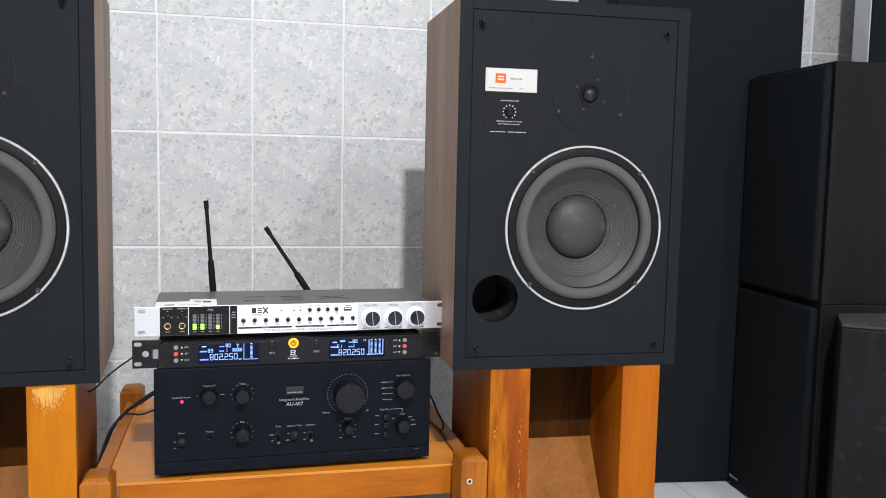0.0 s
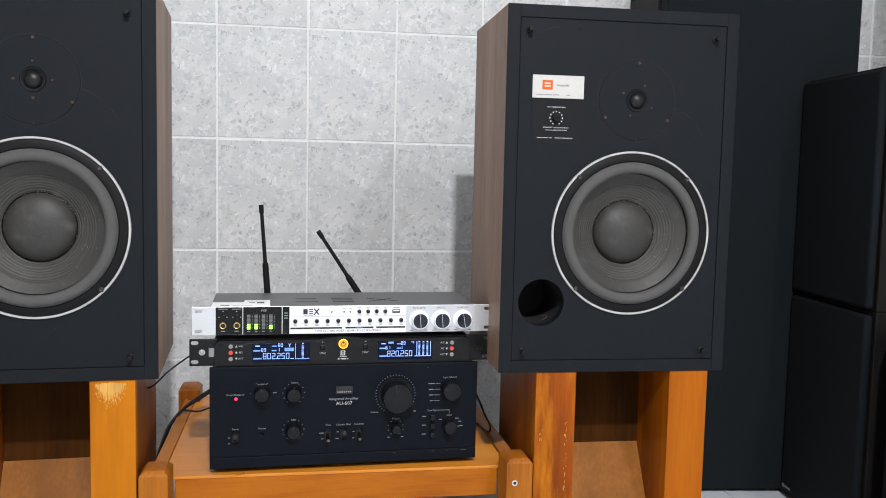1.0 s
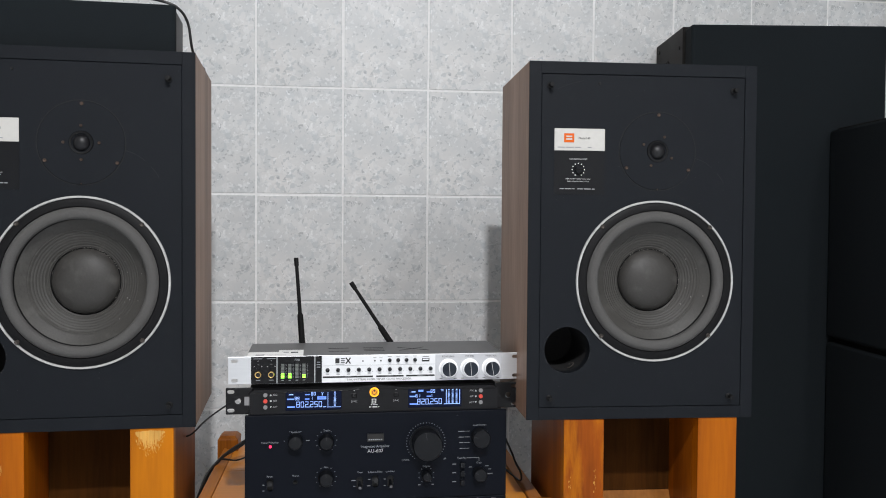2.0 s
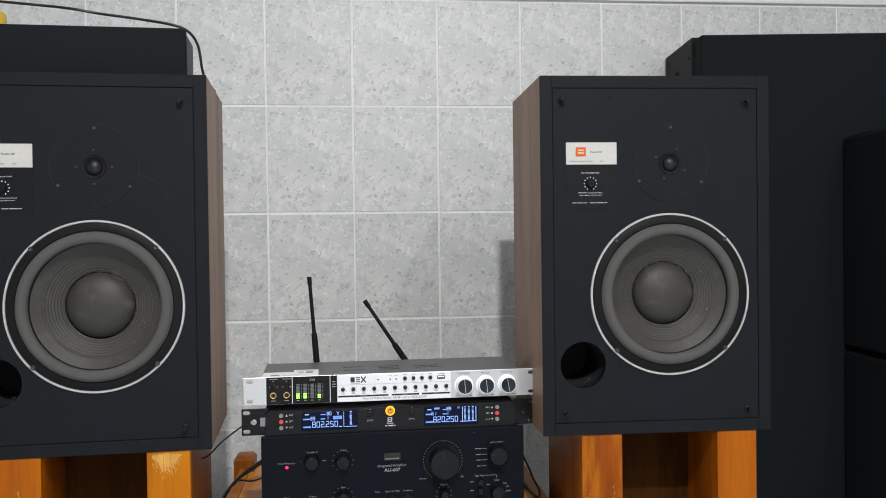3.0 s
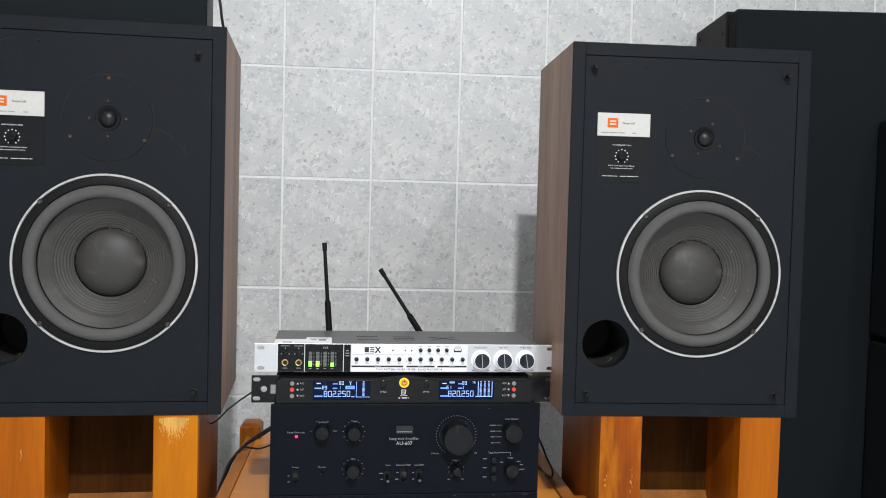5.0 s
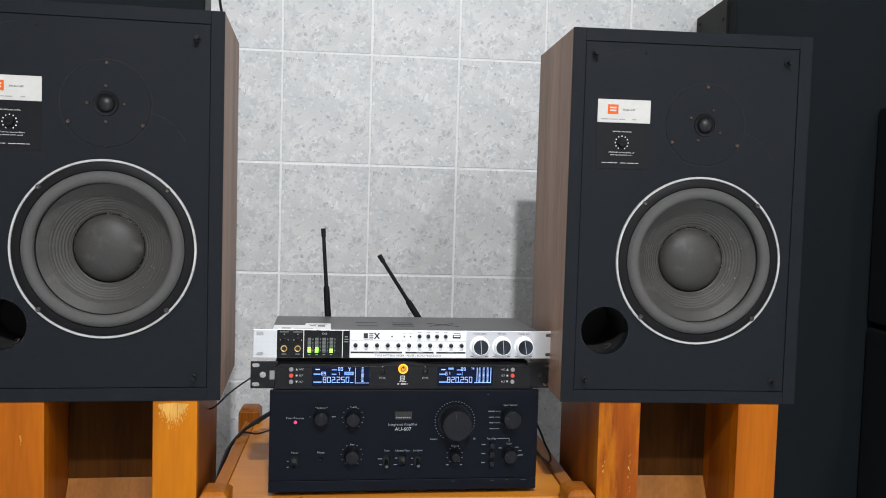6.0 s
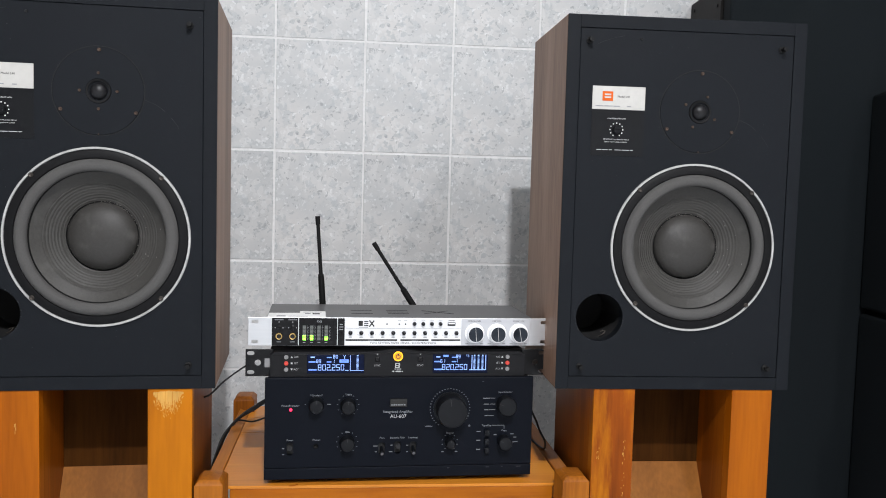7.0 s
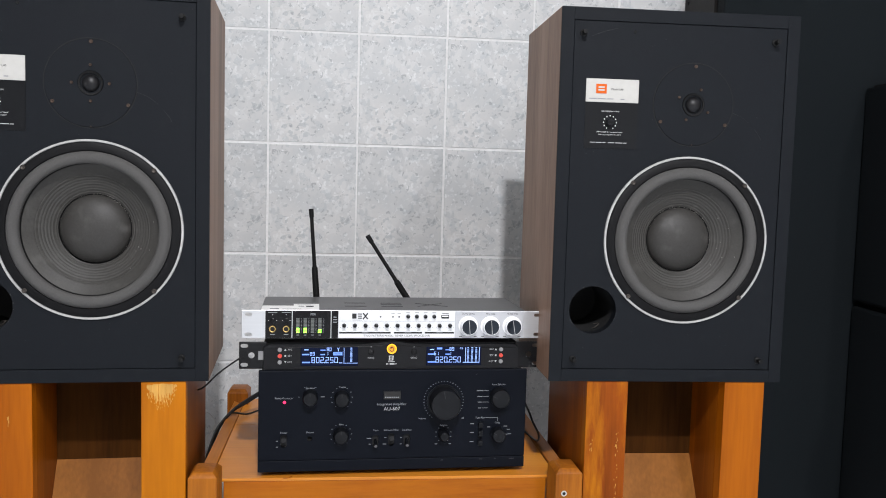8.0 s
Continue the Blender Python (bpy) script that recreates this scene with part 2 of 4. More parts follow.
TEAK = wood("orange_teak", (0.245, 0.056, 0.001), (0.38, 0.099, 0.0018), 2, 0.36, 0.04, 5, 0.35)
TEAK_GOLD = wood("golden_teak", (0.33, 0.095, 0.0012), (0.46, 0.143, 0.002), 2, 0.36, 0.04, 5, 0.35)
TEAK_RED = wood("streaked_teak", (0.11, 0.02, 0.0015), (0.27, 0.058, 0.002), 2, 0.3, 0.04, 5, 0.4, patch=(0.5, 0.165, 0.003))
TEAK_DARK = wood("shade_toned_teak", (0.17, 0.04, 0.002), (0.3, 0.078, 0.003), 2, 0.4, 0.03, 5, 0.35)
TEAK_BROWN = wood("brown_board", (0.17, 0.06, 0.009), (0.27, 0.1, 0.016), 2, 0.5, 0.0, 5, 0.4)
# recess shade painted into the brown; the board's own colour is unknown
TEAK_SHADE = wood("recess_shade_board", (0.026, 0.009, 0.0015), (0.058, 0.02, 0.003), 2, 0.7, 0.0, 5, gloss=0.05)
TEAK_TOP = wood("worn_table_teak", (0.46, 0.15, 0.012), (0.68, 0.26, 0.026), 0, 0.34, 0.12, 4, 0.4, patch=(0.6, 0.205, 0.018), gloss=0.35)
TEAK_X = wood("orange_teak_lengthwise", (0.17, 0.04, 0.0015), (0.38, 0.1, 0.004), 0, 0.34, 0.1, 5, 0.5, patch=(0.4, 0.12, 0.005))
TEAK_Y = wood("orange_teak_crosswise", (0.32, 0.1, 0.009), (0.48, 0.165, 0.016), 1, 0.4, 0.08, 5, 0.4)
TEAK_POST = wood("brown_teak_posts", (0.18, 0.05, 0.005), (0.36, 0.115, 0.01), 2, 0.4, 0.06, 5, 0.5)
BOLT = surface("bright_bolt_head", (0.6, 0.58, 0.54), 0.4, metal=0.5, var=0.15, scale=90)
BARE = surface("bare_scraped_wood", (0.52, 0.27, 0.05), 0.7, var=0.3, scale=40, stretch=(1, 1, 0.15))
CONE = surface("paper_cone", (0.04, 0.038, 0.034), 0.55, var=0.2, scale=12, fine=300, bump=0.25, dust=0.1, spec=0.4)
CAP = surface("dust_cap_felt", (0.036, 0.034, 0.031), 0.55, var=0.2, scale=22, fine=300, bump=0.2, dust=0.14, spec=0.35)
FOAM = surface("grey_foam_surround", (0.066, 0.064, 0.061), 0.9, var=0.12, scale=20, fine=500, bump=0.35)
FRAME = surface("black_cast_frame", (0.005, 0.005, 0.0055), 0.55, spec=0.15, var=0.2, fine=300, bump=0.1)
RING = surface("silver_trim_ring", (0.43, 0.43, 0.415), 0.5, metal=0.2, var=0.25, scale=40, bump=0.05, spec=0.3)
SCREW = surface("dull_steel", (0.06, 0.052, 0.045), 0.5, metal=0.7, var=0.3, scale=90)
GLUE = surface("dried_glue", (0.17, 0.165, 0.15), 0.7, var=0.3, scale=200)
RUST = surface("rusty_screw_head", (0.085, 0.055, 0.04), 0.6, metal=0.5, var=0.4, scale=200)
RUBBER = surface("black_rubber", (0.006, 0.006, 0.006), 0.6, spec=0.2, var=0.15)
HOLE = surface("dark_inside", (0.006, 0.006, 0.006), 0.8, var=0.2)
GLOSS = surface("black_gloss_plastic", (0.006, 0.006, 0.0065), 0.25, spec=0.2, var=0.2)
DOME = surface("black_dome", (0.006, 0.006, 0.007), 0.42, var=0.2, spec=0.35)
PAPER = surface("white_label_foil", (0.47, 0.46, 0.43), 0.5, var=0.06, scale=30)
ORANGE = surface("orange_print", (0.6, 0.1, 0.008), 0.6, var=0.05, spec=0.2)
PLATE = surface("black_label_plate", (0.0042, 0.0047, 0.0058), 0.5, spec=0.18, var=0.2)
INK = surface("white_print", (0.5, 0.51, 0.51), 0.6, var=0.05)
INK_AMP = surface("pale_grey_print", (0.3, 0.32, 0.34), 0.6, var=0.05)
BADGE = surface("bronze_badge", (0.017, 0.0165, 0.015), 0.4, metal=0.3, var=0.2, scale=60)
INK_DIM = surface("grey_print", (0.22, 0.23, 0.24), 0.6, var=0.05)
GREY_PRINT = surface("dark_grey_print", (0.09, 0.09, 0.095), 0.6, var=0.05)
STICKER = surface("white_paper", (0.82, 0.82, 0.8), 0.6, var=0.04, scale=30)
KNOB_FACE = surface("spun_steel_knob", (0.022, 0.028, 0.038), 0.34, metal=0.6, var=0.25, scale=60, fine=400)
DARK_INK = surface("black_print", (0.015, 0.015, 0.015), 0.6, var=0.05)
AMP = surface("black_anodised_panel", (0.003, 0.0043, 0.0078), 0.5, spec=0.1, metal=0.0, var=0.12, scale=4, fine=700, bump=0.05)
AMP_TOP = surface("black_steel_cover", (0.008, 0.008, 0.009), 0.5, spec=0.25, var=0.2)
KNOB = surface("black_knob_metal", (0.0042, 0.0048, 0.0062), 0.36, spec=0.22, var=0.15)
ALU = surface("brushed_aluminium", (0.66, 0.67, 0.68), 0.36, metal=0.75, var=0.05, scale=12, fine=300, stretch=(0.06, 1, 1), bump=0.04)
PANEL_WHITE = surface("white_silver_panel", (0.74, 0.75, 0.76), 0.4, metal=0.15, var=0.03)
GREY_STEEL = surface("grey_painted_steel", (0.1, 0.1, 0.102), 0.42, metal=0.3, var=0.1, scale=9, fine=400)
BRASS = surface("gold_jack_ring", (0.75, 0.52, 0.2), 0.25, metal=1.0, var=0.1)
CABLE = surface("black_cable_sheath", (0.012, 0.012, 0.013), 0.5, var=0.15)
WHITE_WIRE = surface("clear_wire", (0.62, 0.62, 0.6), 0.4, var=0.05)
YELLOW = surface("yellow_plastic", (0.75, 0.5, 0.03), 0.5, var=0.1)
FACE_BLACK = surface("black_brushed_face", (0.007, 0.007, 0.008), 0.35, spec=0.2, var=0.3, scale=10, fine=260, stretch=(0.05, 1, 1), bump=0.1)
LCD = surface("dark_blue_display", (0.003, 0.006, 0.022), 0.15, spec=0.08, var=0.1)
LCD_LIT = surface("lit_display_segment", (0.32, 0.5, 1.0), 0.5, var=0.0, bump=0, emit=0.6)
LCD_MID = surface("dim_display_segment", (0.2, 0.33, 0.75), 0.5, var=0.0, bump=0, emit=0.5)
LCD_BLUE = surface("blue_display_block", (0.14, 0.28, 0.85), 0.5, var=0.0, bump=0, emit=0.45)
AMBER = surface("lit_amber_button", (1.0, 0.45, 0.02), 0.4, var=0.0, bump=0, emit=1.1)
AMBER_DIM = surface("amber_button_cap", (0.75, 0.3, 0.015), 0.4, var=0.0, bump=0, emit=0.35)
RED_LED = surface("lit_red_led", (1.0, 0.02, 0.08), 0.4, var=0.0, bump=0, emit=2.0)
GREEN_LED = surface("lit_green_led", (0.3, 1.0, 0.08), 0.4, var=0.0, bump=0, emit=2.4)
LED_OFF = surface("unlit_led", (0.14, 0.15, 0.14), 0.4, var=0.05)
RED_BUTTON = surface("red_button", (0.62, 0.06, 0.04), 0.4, var=0.05)
GREY_BUTTON = surface("grey_button", (0.22, 0.22, 0.22), 0.4, var=0.05)
CHROME = surface("bright_knob_rim", (0.93, 0.94, 0.95), 0.3, metal=0.1, var=0.03)
# grey picked to hold back bounce from the walls out of view
UNSEEN_GREY = surface("unseen_wall_grey", (0.5, 0.5, 0.49), 0.75, var=0.05, scale=2)

WALL_SHADE = surface("wall_shade_grey", (0.45, 0.46, 0.47), 0.6, var=0.1)
DUSTY_TOP = surface("dust_layer", (0.02, 0.02, 0.02), 0.8, var=0.5, scale=25, fine=180, bump=0.3, dust=0.25)
SCUFF = surface("pale_scuff", (0.027, 0.027, 0.028), 0.7, var=0.3)
PANEL_GREY = surface("satin_grey_panel", (0.5, 0.51, 0.53), 0.4, metal=0.2, var=0.05, scale=12, fine=300, stretch=(0.06, 1, 1))
GREY_SIDE = surface("grey_vinyl_side", (0.05, 0.05, 0.052), 0.6, var=0.15)

# ---- the room ----
X0, X1, Y0, WALL, TOP = -1.8, 2.3, -2.7, 2.0, 2.7


def structure(name, bm, material, label, category):
    return tagged(part(name, bm, material), label, category, "", "structure")


floor_slab = structure("floor", box(X0, X1, Y0, WALL, -0.1, -0.004), FLOOR_JOINT, "pale grey glazed tile floor with thin joints", "floor")
wall_north = structure("wall_north", box(X0, X1, WALL - 0.0022, WALL + 0.14, -0.004, TOP), GROUT, "wall of grey speckled glazed tiles with white joints", "wall")
structure("wall_north_upper", box(X0, X1, WALL - 0.012, WALL - 0.0028, 1.2535, TOP, 0.003), PAINT, "white painted wall above the tiles", "wall")
# unseen walls and ceiling, added to close the room; the grey cuts bounce
structure("wall_south", box(X0, X1, Y0 - 0.12, Y0, -0.004, TOP), UNSEEN_GREY, "unseen wall added to close the room, grey to cut bounce light", "wall")
structure("wall_west", box(X0 - 0.12, X0, Y0 - 0.12, WALL + 0.14, -0.004, TOP), UNSEEN_GREY, "unseen wall added to close the room, grey to cut bounce light", "wall")
structure("wall_east", box(X1, X1 + 0.12, Y0 - 0.12, WALL + 0.14, -0.004, TOP), UNSEEN_GREY, "unseen wall added to close the room, grey to cut bounce light", "wall")
structure("ceiling", box(X0 - 0.12, X1 + 0.12, Y0 - 0.12, WALL + 0.14, TOP, TOP + 0.1), CEILING, "unseen white ceiling added to close the room", "ceiling")

# ---- loudspeakers ----
SW, SH, SD = 0.3675, 0.5626, 0.262
WU, WV = 0.0206, -0.0622 + SH / 2


def screw_head(x, z, y, r, material, parent, name="screw"):
    bm = lathe([(r, y), (r, y - 0.0012), (r * 0.7, y - 0.0022), (r * 0.3, y - 0.0016), (0, y - 0.0014)], x, z, 12)
    return part(name, bm, material, parent)


def loudspeaker(m, label, turn):
    ob = thing("bookshelf_loudspeaker", m, label, "loudspeaker", "pair of two-way loudspeakers")
    hw, y0 = SW / 2, 0.0
    t = 0.019
    # cabinet shell of four boards and a back, mitred round the front
    part("side_panel", box(-hw, -hw + t, 0.004, SD, 0, SH, 0.001), VENEER, ob, "walnut veneered side")
    part("side_panel", box(hw - t, hw, 0.004, SD, 0, SH, 0.001), VENEER, ob, "walnut veneered side")
    part("top_panel", box(-hw + t, hw - t, 0.004, SD, SH - t, SH, 0.001), VENEER, ob)
    part("bottom_panel", box(-hw + t, hw - t, 0.004, SD, 0, t, 0.001), VENEER, ob)
    part("back_panel", box(-hw + t, hw - t, SD - 0.02, SD - 0.004, t, SH - t), BLACK_WOOD, ob)
    # black front edge of the cabinet
    for a in ((-hw, -hw + t, 0, SH), (hw - t, hw, 0, SH), (-hw + t, hw - t, SH - t, SH), (-hw + t, hw - t, 0, t)):
        part("front_edge", box(a[0], a[1], 0.0, 0.0038, a[2], a[3], 0.0005), BAFFLE, ob, "black painted front edge")
    # baffle with real openings for woofer, tweeter and port
    iw0, iw1, iz0, iz1 = -hw + t + 0.0002, hw - t - 0.0002, t + 0.0002, SH - t - 0.0002
    bm = box(iw0, iw1, 0.0008, 0.02, iz0, iz1, 0.0011, 1)
    board = part("baffle", bm, BAFFLE, ob, "black painted front board")
    for cx, cz, r, depth in ((WU, WV, 0.1155, 0.06), (-0.1195, -0.171 + SH / 2, 0.0364, 0.06)):
        cut = part("cutter", lathe([(0, -0.01), (r, -0.01), (r, depth), (0, depth)], cx, cz, 64), HOLE, ob)
        mod = board.modifiers.new("opening", "BOOLEAN")
        mod.operation, mod.object, mod.solver = "DIFFERENCE", cut, "EXACT"
        bpy.context.view_layer.update()
        dg = bpy.context.evaluated_depsgraph_get()
        me = bpy.data.meshes.new_from_object(board.evaluated_get(dg))
        board.modifiers.clear()
        me.polygons.foreach_set("use_smooth", [False] * len(me.polygons))
        board.data = me
        bpy.data.objects.remove(cut)
    # port tube
    px, pz = -0.1195, -0.171 + SH / 2
    part("port_tube", lathe([(0.0364, 0.0008), (0.0372, 0.003), (0.0362, 0.12), (0, 0.121)], px, pz, 48), HOLE, ob, "open bass port")
    part("port_lining", tube([(px + 0.008, 0.03, pz - 0.033), (px + 0.014, 0.028, pz - 0.03), (px + 0.018, 0.03, pz - 0.025), (px + 0.011, 0.034, pz - 0.027)], 0.0008), SCREW, ob, "shiny strip inside the port")
    # woofer
    woofer = part("woofer", lathe([(0.1236, 0.0008), (0.1236, -0.003), (0.1215, -0.0042), (0.1125, -0.0042), (0.1085, -0.001), (0.107, 0.006), (0.1, 0.03)], WU, WV, 72), FRAME, ob, "ten inch woofer frame")
    part("trim_ring", lathe([(0.1278, 0.001), (0.1278, -0.002), (0.127, -0.003), (0.125, -0.003), (0.1243, -0.002), (0.1243, 0.001)], WU, WV, 80), RING, woofer, "worn silver trim ring")
    part("surround", lathe([(0.1115, -0.001), (0.1105, -0.0048)] + [(0.1018 + 0.0085 * math.cos(a), -0.003 - 0.0085 * math.sin(a)) for a in [math.pi * k / 10 for k in range(1, 10)]] + [(0.0945, 0.001), (0.0932, 0.0062)], WU, WV, 72), FOAM, woofer, "grey foam roll surround")
    prof = []
    for k in range(41):
        f = k / 40
        r = 0.0945 - f * (0.0945 - 0.045)
        y = 0.0052 + 0.0313 * f + 0.0012 * math.sin(f * math.pi)
        if 0.3 < f < 0.85:
            y += 0.00045 * math.sin((f - 0.3) / 0.55 * 2 * math.pi * 7)
        prof.append((r, y))
    part("cone_seam", lathe([(0.0952, 0.0022), (0.0947, 0.0014), (0.0934, 0.003), (0.0931, 0.0056)], WU, WV, 72), RUBBER, woofer)
    part("cap_seam", lathe([(0.0515, 0.0335), (0.0505, 0.0325), (0.0492, 0.0338)], WU, WV, 56), RUBBER, woofer)
    part("cone", lathe(prof, WU, WV, 72), CONE, woofer, "dark paper cone with ribs")
    part("dust_cap", lathe([(0.0497, 0.0365), (0.0492, 0.0335)] + [(0.0488 * math.cos(a), 0.034 - 0.0225 * math.sin(a)) for a in [math.pi / 2 * k / 9 for k in range(1, 9)]] + [(0, 0.0115)], WU, WV, 56), CAP, woofer, "scuffed dust cap")
    # crumbs of dried glue round the cap
    bm, rnd = bmesh.new(), random.Random(int(turn) + 3)
    for k in range(46):
        a = radians(rnd.gauss(75, 48))
        r = 0.0497 + rnd.uniform(-0.0012, 0.0016)
        e = rnd.uniform(0.00025, 0.0007)
        px, pz, py = WU + r * math.cos(a), WV + r * math.sin(a), 0.0325
        box(px - e, px + e, py - e, py + e, pz - e * 0.7, pz + e * 0.7, bm=bm)
    for k in range(8):
        a, r = radians(rnd.uniform(-50, 40)), rnd.uniform(0.06, 0.088)
        f, e = (0.0945 - r) / 0.0495, rnd.uniform(0.0002, 0.0006)
        px, pz, py = WU + r * math.cos(a), WV + r * math.sin(a), 0.0048 + 0.0313 * f + 0.0012 * math.sin(f * math.pi)
        box(px - e, px + e, py - e, py + e, pz - e * 2, pz + e * 2, bm=bm)
    tagged(part("glue_crumbs", bm, GLUE, woofer, "pale crumbs of dried glue"), kind="stuff")
    for sx, sz in ((-0.087, 0.086), (0.087, 0.086), (-0.087, -0.086), (0.087, -0.086)):
        screw_head(WU + sx, WV + sz, -0.004, 0.0036, SCREW, woofer)
    # tweeter
    tx, tz = 0.0222, 0.1433 + SH / 2
    tw = part("tweeter", lathe([(0.0615, 0.0014), (0.0615, 0.0001), (0.0608, -0.0006), (0.0175, -0.0006), (0.0158, 0.001), (0.0145, 0.006), (0.013, 0.0075)], tx, tz, 72), BAFFLE, ob, "round black tweeter plate")
    part("groove", lathe([(0.063, 0.00115), (0.0627, 0.0004), (0.0617, 0.0004), (0.0615, 0.00115)], tx, tz, 64), HOLE, tw)
    part("tweeter_rim", lathe([(0.0168, -0.0005), (0.0165, -0.0016), (0.0145, -0.0012), (0.0138, 0.003)], tx, tz, 40), RUBBER, tw)
    part("dome", lathe([(0.013, 0.006), (0.0128, 0.003)] + [(0.0125 * math.cos(a), 0.003 - 0.011 * math.sin(a)) for a in [math.pi / 2 * k / 7 for k in range(1, 7)]] + [(0, -0.008)], tx, tz, 36), DOME, tw, "small black dome")
    for k in range(4):
        a = radians(turn + 90 * k)
        screw_head(tx + 0.025 * math.cos(a), tz + 0.025 * math.sin(a), -0.0005, 0.0022, RUST, tw)
    for a, r in ((89, 0.057), (208, 0.057), (330, 0.058)):
        screw_head(tx + r * math.cos(radians(a)), tz + r * math.sin(radians(a)), -0.0005, 0.0027, RUST, tw)
    screw_head(tx, tz - 0.06, 0.0, 0.0012, RUST, tw)
    # scratches in the paint
    for a in (((0.075, 0.136), (0.098, 0.128), (0.112, 0.118)), ((-0.138, 0.239), (-0.118, 0.247), (-0.098, 0.252)), ((0.12, 0.11), (0.128, 0.1), (0.131, 0.094))):
        part("scratch", tube([(u, 0.0007, v + SH / 2) for u, v in a], 0.00018, 5), SCUFF, ob)
    bm, rnd = bmesh.new(), random.Random(int(turn) + 11)
    for k in range(42):
        u, v, e = rnd.uniform(-0.16, 0.16), rnd.uniform(-0.255, 0.255), rnd.uniform(0.00025, 0.0007)
        if (u - WU) ** 2 + (v + 0.0622) ** 2 > 0.133 ** 2 and (u + 0.1195) ** 2 + (v + 0.171) ** 2 > 0.042 ** 2 and not (u < -0.05 and 0.07 < v < 0.18):
            box(u - e, u + e, 0.0004, 0.0012, v + SH / 2 - e * 0.7, v + SH / 2 + e * 0.7, bm=bm)
    for k in range(26):
        a, e = rnd.uniform(0, 2 * math.pi), rnd.uniform(0.0003, 0.0009)
        px_, pz_ = -0.1195 + 0.0372 * math.cos(a), -0.171 + SH / 2 + 0.0372 * math.sin(a)
        box(px_ - e, px_ + e, 0.0004, 0.0012, pz_ - e, pz_ + e, bm=bm)
    tagged(part("paint_nicks", bm, SCUFF, ob, "small pale nicks in the paint"), kind="stuff")
    # grille pegs
    for u, v in ((-0.1505, 0.2435), (0.1455, 0.2405), (-0.1476, -0.2466), (0.1455, -0.2466)):
        part("grille_peg", lathe([(0.0052, 0.001), (0.0052, -0.0012), (0.0032, -0.0025), (0.0028, -0.008), (0.0038, -0.0095), (0.0034, -0.013), (0, -0.0135)], u, v + SH / 2, 20), RUBBER, ob, "black grille fastener")
    screw_head(-0.072, 0.248 + SH / 2, 0.001, 0.0022, HOLE, ob, "screw_hole")
    # name plate
    lx0, lx1, lz0, lz1 = -0.1436, -0.063, 0.1426 + SH / 2, 0.1772 + SH / 2
    plate = part("name_plate", box(lx0, lx1, -0.0004, 0.001, lz0, lz1, 0.0004, 1), PAPER, ob, "silver white name plate")
    cz = (lz0 + lz1) / 2
    part("logo", box(lx0 + 0.0152, lx0 + 0.0312, -0.0008, -0.0003, cz - 0.0045, cz + 0.0095), ORANGE, plate, "orange square logo")
    for k in range(2):
        part("logo_mark", box(lx0 + 0.0185, lx0 + 0.028, -0.0011, -0.0007, cz - 0.0005 + 0.0042 * k, cz + 0.0018 + 0.0042 * k), PAPER, plate)
    lettering("Model L40", 0.0032, lx0 + 0.0475, cz + 0.0022, -0.0007, DARK_INK, plate)
    for a, b in ((0.005, 0.017), (0.0185, 0.031), (0.0325, 0.042), (0.053, 0.059)):
        part("print_line", box(lx0 + a, lx0 + b, -0.0007, -0.0003, lz0 + 0.0045, lz0 + 0.0058), INK_DIM, plate)
    # level control
    ctl = part("level_control", box(lx0, lx1, 0.0002, 0.001, 0.074 + SH / 2, lz0 - 0.0006), PLATE, ob, "black level control plate")
    kx, kz = -0.1052, 0.113 + SH / 2
    part("knob", lathe([(0.0064, 0.0), (0.006, -0.006), (0.005, -0.0068), (0, -0.0068)], kx, kz, 24), KNOB, ctl)
    part("knob_slot", box(kx - 0.005, kx + 0.005, -0.0076, -0.0066, kz - 0.0007, kz + 0.0007), GLOSS, ctl)
    bm = bmesh.new()
    for k in range(11):
        a = radians(-60 + 30 * k)
        box(kx + 0.0098 * math.cos(a) - 0.0007, kx + 0.0098 * math.cos(a) + 0.0007, -0.0003, 0.0003, kz + 0.0098 * math.sin(a) - 0.0008, kz + 0.0098 * math.sin(a) + 0.0008, bm=bm)
    part("scale_marks", bm, STICKER, ctl)
    lettering("HIGH FREQUENCY LEVEL", 0.0019, kx, 0.1294 + SH / 2, 0.0001, STICKER, ctl)
    lettering("IMPORTANT: See Instruction Manual", 0.0019, kx, 0.0985 + SH / 2, 0.0001, STICKER, ctl)
    lettering("before adjusting network control", 0.0019, kx, 0.0948 + SH / 2, 0.0001, STICKER, ctl)
    for a, b in ((-0.1345, -0.1272), (-0.126, -0.1168), (-0.1155, -0.1108), (-0.1068, -0.0972), (-0.096, -0.0845), (-0.0832, -0.0786)):
        part("print_line", box(a, b, -0.0002, 0.0003, 0.0824 + SH / 2, 0.0833 + SH / 2), INK, ctl)
    return ob


def lettering(words, size, x, z, y, material, parent, align="CENTER", bold=0.0):
    cu = bpy.data.curves.new("lettering", "FONT")
    cu.body, cu.size, cu.align_x, cu.align_y, cu.extrude, cu.resolution_u = words, size * 1.35, align, "CENTER", 0.00015, 2
    cu.offset = bold - size * 0.015
    tmp = new("lettering", cu)
    bpy.context.view_layer.update()
    me = bpy.data.meshes.new_from_object(tmp.evaluated_get(bpy.context.evaluated_depsgraph_get()))
    bpy.data.objects.remove(tmp)
    me.materials.clear()
    me.materials.append(material)
    ob = new("lettering", me)
    ob.parent = parent
    ob.matrix_basis = pose(x, y, z, 90)
    return ob


BIG = Matrix.Scale(1.009, 4)
L_BASE, R_BASE = 0.6558 - 1.009 * SH / 2, 0.6575 - 1.009 * SH / 2
L_POSE = pose(-0.2071, 1.2887, L_BASE, 0, 0, 3.28) @ BIG
